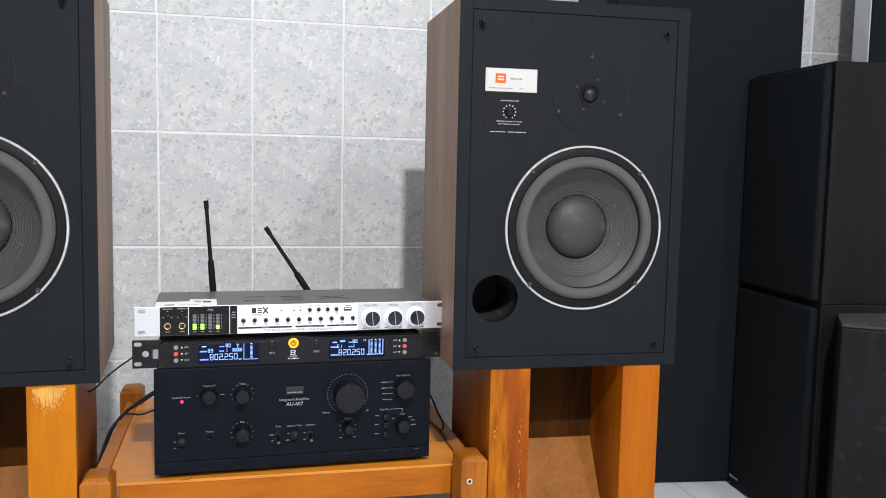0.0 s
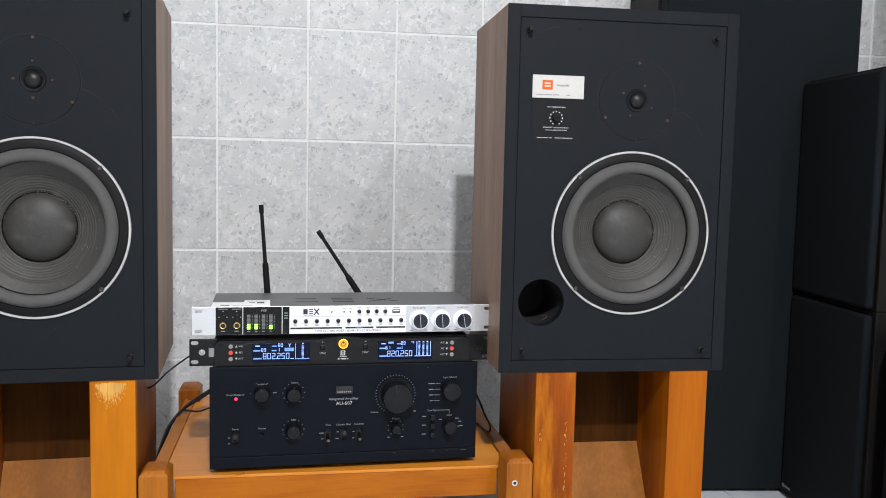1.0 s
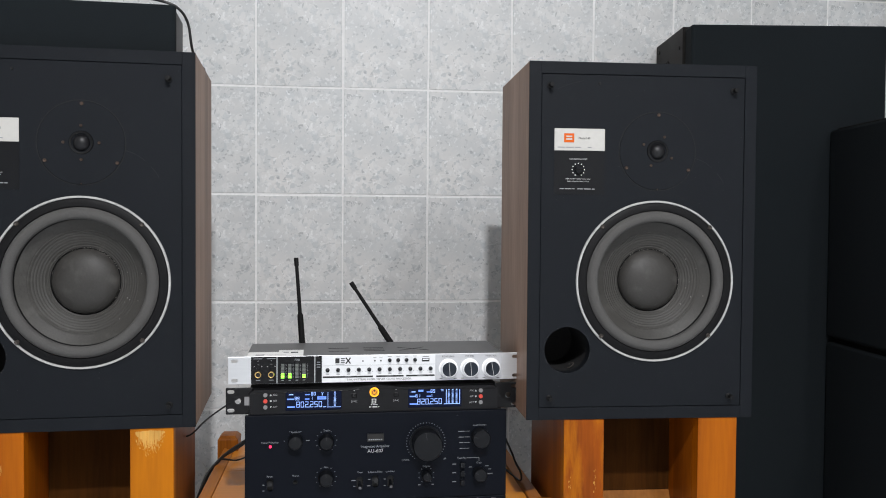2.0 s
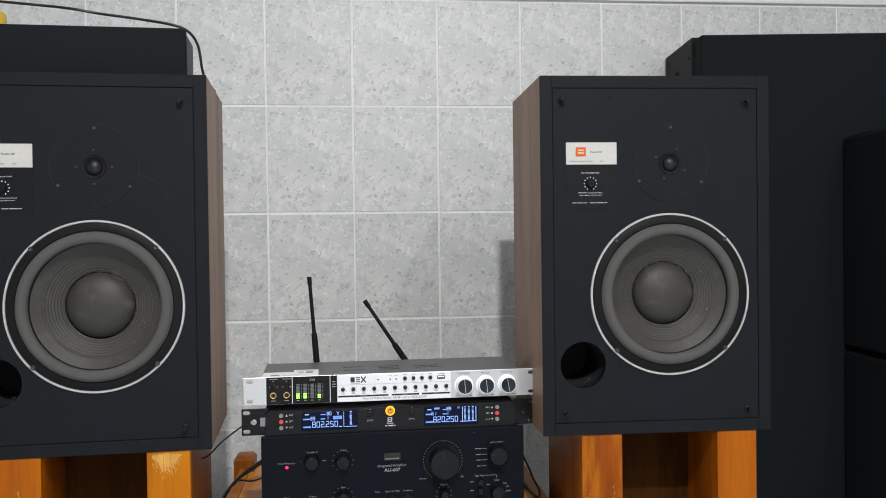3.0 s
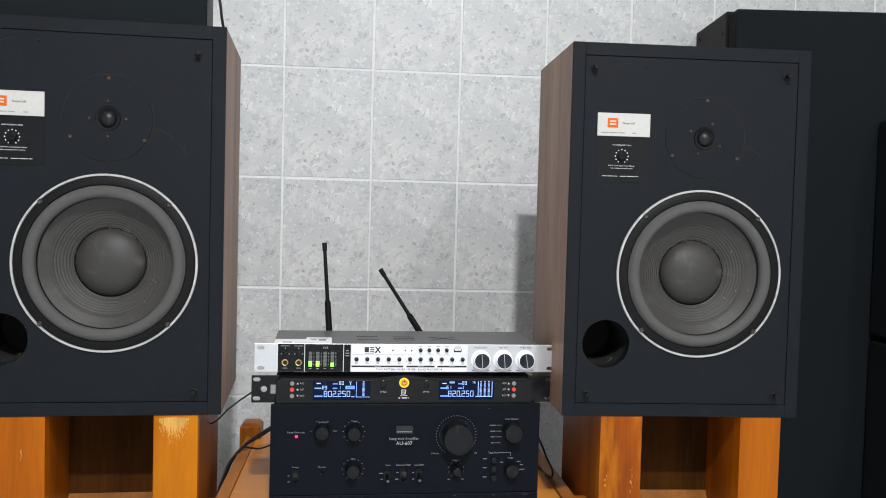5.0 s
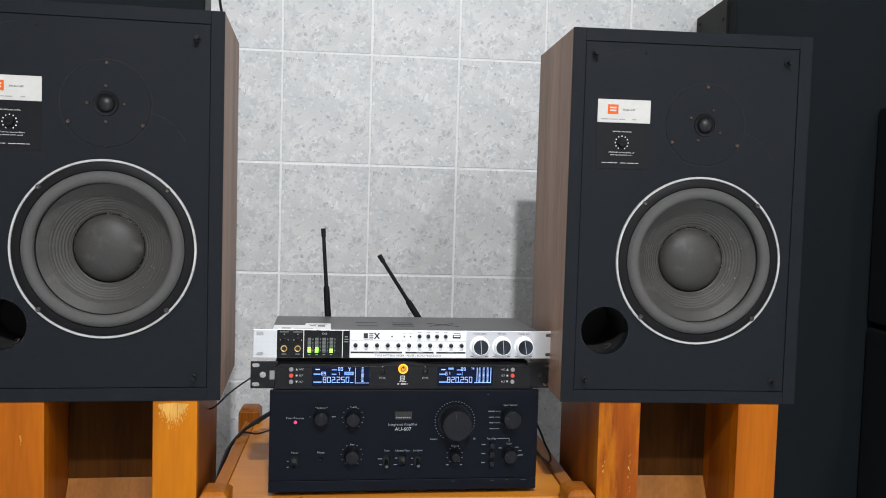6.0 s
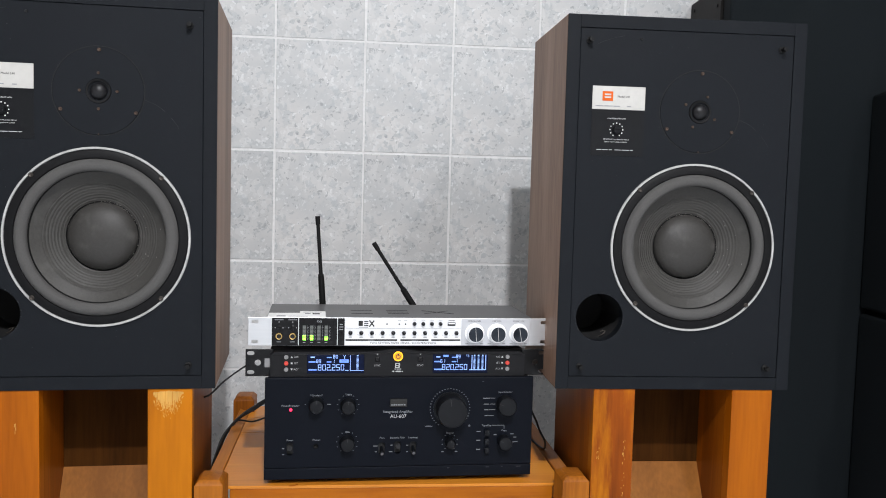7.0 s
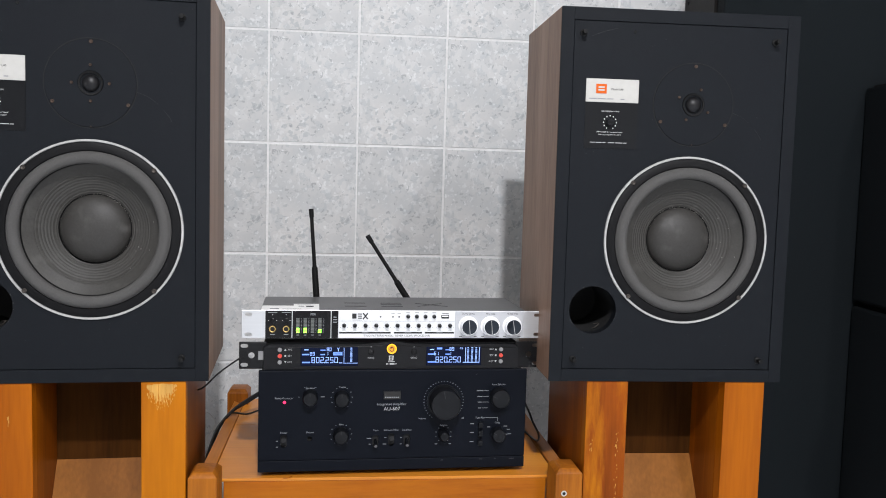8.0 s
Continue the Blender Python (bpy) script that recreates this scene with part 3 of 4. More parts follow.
R_POSE = pose(0.6754, 1.2887, R_BASE, 0, 0, -1.38) @ BIG
loudspeaker(L_POSE, "black fronted walnut loudspeaker, grille off, with a box on top", 0)
loudspeaker(R_POSE, "black fronted walnut loudspeaker, grille off, bare top", 65)


def speaker_stand(m, height, label, worn, posts, deep):
    """Two box-shaped uprights with a sloping board between them; posts gives the four edges of the uprights."""
    ob = thing("speaker_stand", m, label, "speaker stand", "pair of wooden speaker stands")
    a0, a1, b0, b1 = posts
    d0, mid = 0.002, 0.1325
    left = part("front_post", box(a0, a1, d0, d0 + 0.024, 0, height, 0.0012), TEAK if worn else TEAK_RED, ob)
    right = part("front_post", box(b0, b1, d0, d0 + 0.024, 0, height, 0.0012), TEAK_GOLD if worn else TEAK, ob)
    # side boards: the posts' teak in a darker tone, some shade painted in
    part("side_board", box(a0 + 0.0004, a1 - 0.0004, d0 + 0.0243, deep, 0, height, 0.001), TEAK_DARK, ob, "side board of teak, toned red brown partly for shade")
    part("side_board", box(b0 + 0.0004, b1 - 0.0004, d0 + 0.0243, deep, 0, height, 0.001), TEAK_DARK, ob, "side board of teak, toned red brown partly for shade")
    bm = bmesh.new()
    vs = [bm.verts.new(p) for p in ((a1, 0.0, 0.0), (b0, 0.0, 0.0), (b0, mid - 0.0005, 0.2165), (a1, mid - 0.0005, 0.2165))]
    f = bm.faces.new(vs)
    ext = bmesh.ops.extrude_face_region(bm, geom=[f])
    for v in ext["geom"]:
        if isinstance(v, bmesh.types.BMVert):
            v.co += Vector((0, 0.012, -0.02))
            v.co.z = max(v.co.z, 0)
    bmesh.ops.recalc_face_normals(bm, faces=bm.faces)
    # the back board's dark colour carries the shade under the loudspeaker
    part("back_board", box(a1, b0, mid, mid + 0.0175, 0.0, height, 0.0006), TEAK_SHADE, ob, "upright back board, darkened for the shade in the recess")
    part("sloping_board", bm, TEAK_BROWN, ob, "brown sloping board between the sides")
    bm, rnd = bmesh.new(), random.Random(5)
    if worn:
        for k in range(78):
            x = b0 + 0.008 + 0.00055 * k
            f = (k / 77 - 0.48) / 0.52
            h = 0.029 * max(0.12, 1 - f * f) * (0.55 + 0.55 * rnd.random())
            z1 = height - 0.0025 - 0.0014 * rnd.random() - 0.002 * abs(f)
            if k % 19 != 11:
                box(x, x + 0.00057, d0 - 0.0002, d0 + 0.0006, z1 - h, z1, bm=bm)
            for n in range(2):
                if rnd.random() < 0.4:
                    zz = z1 - h - 0.002 - 0.008 * rnd.random()
                    box(x, x + 0.00055, d0 - 0.0002, d0 + 0.0006, zz - 0.001 - 0.003 * rnd.random(), zz, bm=bm)
        tagged(part("bare_patch", bm, BARE, right, "pale scraped wood"), kind="stuff")
        bm = bmesh.new()
        for k in range(6):
            x, z1 = a1 - 0.034 + 0.003 * rnd.random(), height - 0.048 - 0.012 * rnd.random()
            box(x, x + 0.0005, d0 - 0.0002, d0 + 0.0006, z1 - 0.005, z1, bm=bm)
        tagged(part("bare_patch", bm, BARE, left, "small pale chips"), kind="stuff")
    else:
        for k in range(26):
            x, z1 = a1 - 0.0165 + 0.004 * rnd.random(), height - 0.075 - 0.12 * rnd.random()
            box(x, x + 0.0005 + 0.0008 * rnd.random(), d0 - 0.0002, d0 + 0.0006, z1 - 0.0008 - 0.003 * rnd.random(), z1, bm=bm)
        for k in range(9):
            x, z1 = a0 + 0.008 + 0.004 * rnd.random(), height - 0.09 - 0.02 * rnd.random()
            box(x, x + 0.0006, d0 - 0.0002, d0 + 0.0006, z1 - 0.0025, z1, bm=bm)
        tagged(part("bare_patch", bm, BARE, left, "small pale chips"), kind="stuff")
    return ob


speaker_stand(pose(-0.2071, 1.2887, 0, 0, 0, 3.28), L_BASE, "orange varnished wooden stand, scraped bare near its top", True, (-0.125, -0.0605, 0.0893, 0.1528), 0.298)
speaker_stand(pose(0.6754, 1.2887, 0, 0, 0, -1.38), R_BASE, "orange varnished wooden stand with dark red streaks", False, (-0.1238, -0.0585, 0.0972, 0.162), 0.268)

# ---- low table ----
TABLE = 0.2025


def low_table():
    ob = thing("low_table", pose(0.2525, 1.358, 0), "low orange teak table with chamfered corner posts", "table")
    x0, x1, dep, zt = -0.3035, 0.298, 0.49, TABLE
    # planks of the top, laid lengthwise
    for y0, y1 in ((0.0, 0.2945), (0.2953, 0.3995), (0.4003, dep)):
        part("plank", box(x0 + 0.024, x1 - 0.026, y0, y1, zt - 0.005, zt, 0.0011, 2), TEAK_TOP, ob)
    part("front_rail", box(x0 + 0.0435, x1 - 0.0425, 0.0008, 0.022, zt - 0.0505, zt - 0.0052, 0.0008), TEAK_X, ob)
    part("back_rail", box(x0 + 0.0435, x1 - 0.0425, dep - 0.022, dep - 0.001, zt - 0.0505, zt - 0.0052, 0.001), TEAK_X, ob)
    # side mouldings that slope inwards
    for s in (-1, 1):
        a = x0 + 0.0055 if s < 0 else x1 - 0.0055
        bm = box(min(a, a - s * 0.018), max(a, a - s * 0.018), -0.0075, dep - 0.05, zt - 0.0505, zt + 0.0085, 0.0)
        for v in bm.verts:
            if v.co.z > zt and abs(v.co.x - (a - s * 0.018)) < 1e-4:
                v.co.z = zt + 0.0012
        bmesh.ops.bevel(bm, geom=list(bm.edges), offset=0.0012, segments=2, profile=0.5, affect="EDGES")
        part("side_rail", bm, TEAK_Y, ob)
    for px in (x0, x1 - 0.0425):
        for py in (-0.0645, dep - 0.048):
            off = -0.009 if py > 0 and px < 0 else 0.0
            post = box(px + off, px + off + 0.0425, py, py + 0.0565, 0, zt + 0.0235, 0)
            top = [f for f in post.faces if f.normal.z > 0.9][0]
            bmesh.ops.inset_region(post, faces=[top], thickness=0.01)
            for v in top.verts:
                v.co.z += 0.0075
            rims = [e for e in post.edges if e.calc_length() > 0.01]
            bmesh.ops.bevel(post, geom=rims, offset=0.0009, segments=2, profile=0.5, affect="EDGES")
            leg = part("corner_post", post, TEAK_POST, ob)
            if py < 0 and px > 0:
                part("bolt", lathe([(0.0046, py + 0.001), (0.0046, py - 0.0009), (0.0026, py - 0.0009)], px + 0.0135, zt - 0.0075, 20), BOLT, leg, "recessed steel bolt head")
                part("bolt_hole", lathe([(0.0026, py - 0.0009), (0.0022, py - 0.0002), (0, py - 0.0002)], px + 0.0135, zt - 0.0075, 16), HOLE, leg)
    # splinter torn off the front edge
    part("splinter", tube([(-0.168, -0.0006, zt + 0.0001), (-0.16, -0.0009, zt + 0.0008), (-0.154, 0.004, zt + 0.0016)], 0.0006, 6), TEAK_DARK, ob)
    return ob


low_table()
AMP_M = pose(0.2594, 1.3691, TABLE, 0, 0, 2.01)

# ---- stereo amplifier ----


def cut_through(board, cutters):
    """Cuts real openings into a board, one closed mesh each."""
    for bm in cutters:
        cut = part("cutter", bm, HOLE, board.parent)
        mod = board.modifiers.new("opening", "BOOLEAN")
        mod.operation, mod.object, mod.solver = "DIFFERENCE", cut, "EXACT"
        bpy.context.view_layer.update()
        me = bpy.data.meshes.new_from_object(board.evaluated_get(bpy.context.evaluated_depsgraph_get()))
        board.modifiers.clear()
        me.polygons.foreach_set("use_smooth", [False] * len(me.polygons))
        board.data = me
        bpy.data.objects.remove(cut)


def dial(parent, x, z, r, depth, name="knob", marks=0, mark_r=0.0, span=(225, -45), pointer=90, skirt=0.0, dots=False):
    """A turned knob with a pointer line and, round it, a printed scale."""
    k = part(name, lathe([(r + skirt, 0.0), (r + skirt, -0.004), (r, -0.006), (r, -depth + 0.002), (r - 0.0012, -depth), (r * 0.78, -depth - 0.0004), (0, -depth - 0.0004)], x, z, 40), KNOB, parent)
    a = radians(pointer)
    bm = box(r * 0.45, r * 0.95, -depth - 0.001, -depth + 0.0002, -0.0004, 0.0004)
    bmesh.ops.rotate(bm, verts=bm.verts, cent=(0, 0, 0), matrix=Matrix.Rotation(-a, 3, "Y"))
    bmesh.ops.translate(bm, verts=bm.verts, vec=(x, 0, z))
    part("pointer", bm, SCUFF, k)
    if marks:
        bm = bmesh.new()
        for j in range(marks):
            b = radians(span[0] + (span[1] - span[0]) * j / (marks - 1))
            w, h = (0.0007, 0.0004) if dots else (0.0008, 0.00035)
            box(x + mark_r * math.cos(b) - w, x + mark_r * math.cos(b) + w, -0.0003, 0.0002, z + mark_r * math.sin(b) - h, z + mark_r * math.sin(b) + h, bm=bm)
        tagged(part("scale_marks", bm, INK_AMP, parent), kind="stuff")
    return k


def amplifier():
    ob = thing("stereo_amplifier", AMP_M, "black vintage stereo amplifier standing on the table", "amplifier")
    o = -TABLE
    panel = part("front_panel", box(-0.215, 0.215, 0, 0.008, 0.0265, 0.1708, 0.001), AMP, ob, "black anodised control panel")
    part("lower_panel", box(-0.215, 0.215, 0, 0.008, 0.008, 0.0258, 0.001), AMP, ob)
    part("cover", box(-0.212, 0.212, 0.0083, 0.37, 0.01, 0.168, 0.002), AMP_TOP, ob)
    for x in (-0.17, 0.17):
        for y in (0.04, 0.33):
            bm = lathe([(0.014, 0.0), (0.015, 0.0098), (0, 0.0098)], 0, 0, 20)
            bmesh.ops.rotate(bm, verts=bm.verts, cent=(0, 0, 0), matrix=Matrix.Rotation(radians(90), 3, "X"))
            part("foot", bm, RUBBER, ob, m=pose(x, y, 0.0001))
    cut_through(panel, [box(x - 0.0052, x + 0.0052, -0.005, 0.02, zz - 0.0102, zz + 0.0102, 0.0045, 4) for x, zz in ((-0.1752, 0.26 + o), (-0.0306, 0.2585 + o), (-0.0051, 0.26 + o), (0.0199, 0.259 + o))]
                + [lathe([(0, -0.01), (0.004, -0.01), (0.004, 0.02), (0, 0.02)], -0.1349, 0.2636 + o, 24)])
    for x, zz, up in ((-0.1752, 0.26, 1), (-0.0306, 0.2585, -1), (-0.0051, 0.26, 1), (0.0199, 0.259, -1)):
        lever = part("toggle_switch", box(x - 0.0051, x + 0.0051, 0.005, 0.0078, zz + o - 0.0101, zz + o + 0.0101), HOLE, panel)
        part("lever", tube([(x, 0.005, zz + o), (x, -0.004, zz + o + up * 0.002), (x, -0.013, zz + o + up * 0.005)], [0.0024, 0.0028, 0.0036], 12), KNOB, lever)
        if x in (-0.0306, 0.0199):
            part("lever_tip", tube([(x, -0.0127, zz + o + up * 0.005), (x, -0.0138, zz + o + up * 0.0052)], [0.0026, 0.002], 12, steps=2), GREY_PRINT, lever, "worn pale lever tip")
    part("phones_socket", lathe([(0.004, 0.001), (0.0038, 0.006), (0, 0.0075)], -0.1349, 0.2636 + o, 20), HOLE, panel)
    part("power_led", lathe([(0.0024, 0.0002), (0.0023, -0.0008), (0, -0.0014)], -0.1747, 0.3226 + o, 16), RED_LED, panel, "glowing red power light")
    part("volume_plate", lathe([(0.0272, 0.0001), (0.0272, -0.001), (0.02, -0.001)], 0.0785, 0.3222 + o, 56), KNOB, panel)
    dial(panel, 0.0785, 0.3222 + o, 0.0242, 0.03, "volume_knob", 33, 0.0322, (235, -40), 100, 0.0, True)
    dial(panel, -0.1348, 0.331 + o, 0.0112, 0.018, "speaker_selector", 4, 0.0175, (180, 0), 92, 0.0012)
    dial(panel, -0.0852, 0.3292 + o, 0.0112, 0.018, "treble_knob", 11, 0.0168, (235, -55), 92, 0.0012)
    dial(panel, -0.0855, 0.2695 + o, 0.0112, 0.018, "bass_knob", 11, 0.0168, (235, -55), 92, 0.0012)
    dial(panel, 0.0795, 0.2672 + o, 0.0078, 0.016, "balance_knob", 9, 0.0128, (235, -55), 92, 0.001)
    dial(panel, 0.169, 0.329 + o, 0.0152, 0.022, "input_selector", 0, 0, (0, 0), 160)
    dial(panel, 0.1685, 0.2675 + o, 0.0112, 0.018, "copy_selector", 0, 0, (0, 0), 150)
    for zz in (0.2825, 0.268, 0.2528):
        part("push_button", box(0.1402 - 0.0036, 0.1402 + 0.0036, -0.006, 0.001, zz + o - 0.0042, zz + o + 0.0042, 0.0006), KNOB, panel)
    # badge and print
    badge = part("badge", box(-0.0187, 0.0088, -0.0012, 0.0005, 0.3258 + o, 0.3394 + o, 0.0004, 1), BADGE, panel, "small dark maker's badge")
    for a, b in ((-0.0165, -0.0145), (-0.0132, -0.0108), (-0.0098, -0.007), (-0.006, -0.0032), (-0.0022, -0.0002), (0.0008, 0.0024), (0.0034, 0.006)):
        part("badge_mark", box(a, b, -0.0016, -0.001, 0.3284 + o, 0.3302 + o), INK_DIM, badge)
    bm = box(-0.0187, 0.0088, -0.0016, -0.0008, 0.3388 + o, 0.3394 + o)
    box(-0.0187, 0.0088, -0.0016, -0.0008, 0.3258 + o, 0.3263 + o, bm=bm)
    box(-0.0187, -0.0183, -0.0016, -0.0008, 0.3263 + o, 0.3388 + o, bm=bm)
    box(0.0084, 0.0088, -0.0016, -0.0008, 0.3263 + o, 0.3388 + o, bm=bm)
    part("badge_rim", bm, PLATE, badge)
    y = -0.0002
    lettering("Integrated Amplifier", 0.0043, -0.0056, 0.3178 + o, y, INK_AMP, panel)
    lettering("AU-607", 0.0061, -0.005, 0.3102 + o, y, INK, panel)
    for words, x, zz in (("Power/Protector", -0.1752, 0.3291), ("Speakers", -0.1345, 0.3453), ("Treble", -0.0845, 0.3462), ("Bass", -0.0852, 0.286), ("Power", -0.1752, 0.2738),
                         ("Phones", -0.1342, 0.2738), ("Tone", -0.0303, 0.2755), ("Subsonic Filter", -0.0053, 0.2755), ("Loudness", 0.0198, 0.2755), ("Volume", 0.0445, 0.2936),
                         ("Balance", 0.0797, 0.2822), ("Input Selector", 0.169, 0.3485), ("Tape Play", 0.1392, 0.2936), ("Copy", 0.1685, 0.285), ("dB", 0.1105, 0.2936)):
        lettering(words, 0.003, x, zz + o, y, INK_AMP, panel)
    for k, (x, zz, w) in enumerate(((0.138, 0.3385, 0.011), (0.138, 0.3288, 0.0085), (0.138, 0.3195, 0.0065), (0.138, 0.3098, 0.005), (0.1265, 0.2838, 0.0065), (0.1265, 0.2692, 0.0065), (0.1265, 0.2542, 0.0065),
                                    (-0.0408, 0.2625, 0.007), (-0.0395, 0.253, 0.0035), (-0.0148, 0.2635, 0.0035), (-0.0158, 0.2528, 0.0055), (0.0105, 0.263, 0.003), (0.0105, 0.2525, 0.003),
                                    (-0.1855, 0.2605, 0.003), (-0.1855, 0.251, 0.003), (0.068, 0.2513, 0.004), (0.0905, 0.2513, 0.004), (0.154, 0.278, 0.005), (0.182, 0.279, 0.006), (0.187, 0.2735, 0.005), (0.189, 0.266, 0.006), (0.1845, 0.2655, 0.0028), (-0.115, 0.331, 0.006))):
        part("print_line", box(x - w / 2, x + w / 2, -0.0003, 0.0002, zz + o - 0.00055, zz + o + 0.00055), INK_DIM, panel)
    for x0, x1, z0, z1 in ((0.145, 0.1525, 0.3385, 0.3385), (0.1435, 0.153, 0.3288, 0.3288), (0.142, 0.153, 0.3195, 0.3195), (0.1415, 0.1515, 0.3098, 0.3098), (0.1478, 0.1685, 0.2936, 0.2936)):
        part("print_rule", box(x0, x1, -0.0003, 0.0002, z0 + o - 0.0003, z1 + o + 0.0003), INK_DIM, panel)
    part("print_rule", box(0.1682, 0.1688, -0.0003, 0.0002, 0.288 + o, 0.2936 + o), INK_DIM, panel)
    # worn spots along the lower edge
    for x, zz, w in ((0.076, 0.0215, 0.004), (0.14, 0.0218, 0.005), (0.165, 0.0225, 0.003), (0.19, 0.022, 0.008), (0.13, 0.163, 0.003)):
        part("worn_spot", box(x, x + w, -0.0002, 0.0005, zz, zz + 0.0007), GREY_PRINT, ob)
    return ob


amplifier()

# ---- wireless microphone receiver ----
PX = 0.000302
SEG = {"0": "abcdef", "1": "bc", "2": "abdeg", "3": "abcdg", "4": "bcfg", "5": "acdfg", "6": "acdefg", "8": "abcdefg", "9": "abcdfg"}


def digits(number, x, z, w, h, y, t, material, parent, step):
    """Seven-segment figures."""
    bm = bmesh.new()
    for ch in number:
        if ch == ".":
            c = x - (step - w) / 2 + 0.0004
            box(c - 0.0007, c + 0.0007, y - 0.0002, y, z - h / 2 - 0.0002, z - h / 2 + 0.0012, bm=bm)
            x += 0.0011
            continue
        for s in SEG[ch]:
            a = {"a": (0, w, h / 2 - t, h / 2), "d": (0, w, -h / 2, -h / 2 + t), "g": (0, w, -t / 2, t / 2), "b": (w - t, w, 0.0002, h / 2 - 0.0002), "c": (w - t, w, -h / 2 + 0.0002, -0.0002),
                 "f": (0, t, 0.0002, h / 2 - 0.0002), "e": (0, t, -h / 2 + 0.0002, -0.0002)}[s]
            box(x + a[0], x + a[1], y - 0.0002, y, z + a[2], z + a[3], bm=bm)
        x += step
    return part("figures", bm, material, parent, "lit figures " + number)


def receiver():
    ob = thing("wireless_receiver", NEX_M @ pose(-0.003, 0, 0.3737), "black rack receiver with two lit blue displays, on the amplifier", "receiver")
    H = 0.0432
    z = lambda v: v - 0.3737
    body = part("case", box(-0.205, 0.205, 0.012, 0.2, 0.001, H - 0.002, 0.001), AMP_TOP, ob)
    for s in (-1, 1):
        ear = part("rack_ear", box(min(s * 0.2425, s * 0.2), max(s * 0.2425, s * 0.2), 0.006, 0.009, 0.0, H, 0.001), GLOSS, ob, "black rack ear with slots")
        cut_through(ear, [box(s * 0.2345 - 0.0058, s * 0.2345 + 0.0058, -0.01, 0.02, zz - 0.0032, zz + 0.0032, 0.003) for zz in (0.0065, 0.0367)] + [lathe([(0, -0.01), (0.005, -0.01), (0.005, 0.02), (0, 0.02)], s * 0.2235, 0.0216, 24)])
        part("rack_sticker", box(min(s * 0.213, s * 0.2005), max(s * 0.213, s * 0.2005), 0.0056, 0.0062, 0.0145, 0.0285), GREY_BUTTON if s < 0 else GLOSS, ear)
    bm = bmesh.new()
    line = [(-0.204, 0.0), (0.204, 0.0), (0.204, H - 0.008), (0.196, H - 0.003)]
    line += [(x, H - 0.003 + 0.0042 * math.exp(-((x + 0.0035) / 0.026) ** 2)) for x in [0.17 - 0.34 * k / 34 for k in range(35)]]
    line += [(-0.196, H - 0.003), (-0.204, H - 0.008)]
    f = bm.faces.new([bm.verts.new((x, 0.0, zz)) for x, zz in line])
    ext = bmesh.ops.extrude_face_region(bm, geom=[f])
    bmesh.ops.translate(bm, verts=[v for v in ext["geom"] if isinstance(v, bmesh.types.BMVert)], vec=(0, 0.0118, 0))
    for v in bm.verts:
        if v.co.y > 0.01:
            v.co.x *= 1.012
    bmesh.ops.recalc_face_normals(bm, faces=bm.faces)
    face = part("fascia", bm, FACE_BLACK, ob, "brushed black fascia with a raised middle")
    part("dark_edge", tube([(-0.2, -0.0005, H - 0.0085), (-0.08, -0.0005, H - 0.0072), (-0.03, -0.0005, H - 0.0058), (-0.0035, -0.0005, H - 0.0042), (0.023, -0.0005, H - 0.0058), (0.08, -0.0005, H - 0.0072), (0.2, -0.0005, H - 0.0085)], 0.0005), GLOSS, face)
    y = -0.0012
    for s, x0, x1 in ((-1, -0.1471, -0.057), (1, 0.0527, 0.1425)):
        lcd = part("display", box(x0, x1, -0.0008, 0.0005, z(0.3792), z(0.4101), 0.0008), LCD, ob, "dark blue display with lit figures")
        c, t = x0, z(0.4101)
        q = lambda a, b: (c + a * PX, t - b * PX)

        def lit(a0, a1, b0, b1, mat=LCD_LIT, name="segment"):
            (xa, za), (xb, zb) = q(a0, b0), q(a1, b1)
            part(name, box(xa, xb, y, -0.0008, zb, za), mat, lcd)

        n = "802.250" if s < 0 else "820.250"
        digits(n, c + (57 if s < 0 else 50) * PX, t - 70 * PX, 17 * PX, 31 * PX, y, 2.7 * PX, LCD_LIT, lcd, 23 * PX)
        digits("80" if s < 0 else "99", c + (135 if s < 0 else 124) * PX, t - 13 * PX, 10 * PX, 18 * PX, y, 2.0 * PX, LCD_LIT, lcd, 14 * PX)
        digits("89" if s < 0 else "61", c + (48 if s < 0 else 41) * PX, t - 37 * PX, 10 * PX, 18 * PX, y, 2.0 * PX, LCD_LIT, lcd, 14 * PX)
        digits("1", c + (134 if s < 0 else 124) * PX, t - 37 * PX, 8 * PX, 18 * PX, y, 2.0 * PX, LCD_LIT, lcd, 14 * PX)
        lit(8, 44, 37, 44, LCD_BLUE)
        lit(102, 128, 15, 20, LCD_BLUE)
        lit(102, 126, 38, 44, LCD_BLUE)
        lit(8, 50, 79, 86, LCD_BLUE)
        lit(18, 40, 13, 18)
        lit(198, 216, 84, 87)
        if s < 0:
            lit(168, 216, 28, 45, LCD_BLUE, "mute_block")
            lettering("MUTE", 11 * PX / 1.35, *q(192, 36.5), y - 0.0003, DARK_INK, lcd)
            part("aerial_sign", tube([(q(188, 5)[0], y, q(188, 5)[1]), (q(194, 12)[0], y, q(194, 12)[1]), (q(200, 5)[0], y, q(200, 5)[1])], 0.00035, 5), LCD_LIT, lcd)
            lit(193, 196, 12, 24)
            lit(224, 226, 6, 90)
            cols = ((257, 268),)
            lit(226, 296, 86, 88)
        else:
            lettering("TB", 15 * PX / 1.35, *q(188, 10), y, LCD_LIT, lcd)
            part("battery_sign", box(*sorted((q(56, 0)[0], q(84, 0)[0])), y, -0.0008, q(0, 15)[1], q(0, 5)[1]), LCD_BLUE, lcd)
            lit(210, 213, 5, 86)
            lit(210, 288, 84, 87)
            lit(285, 288, 5, 86)
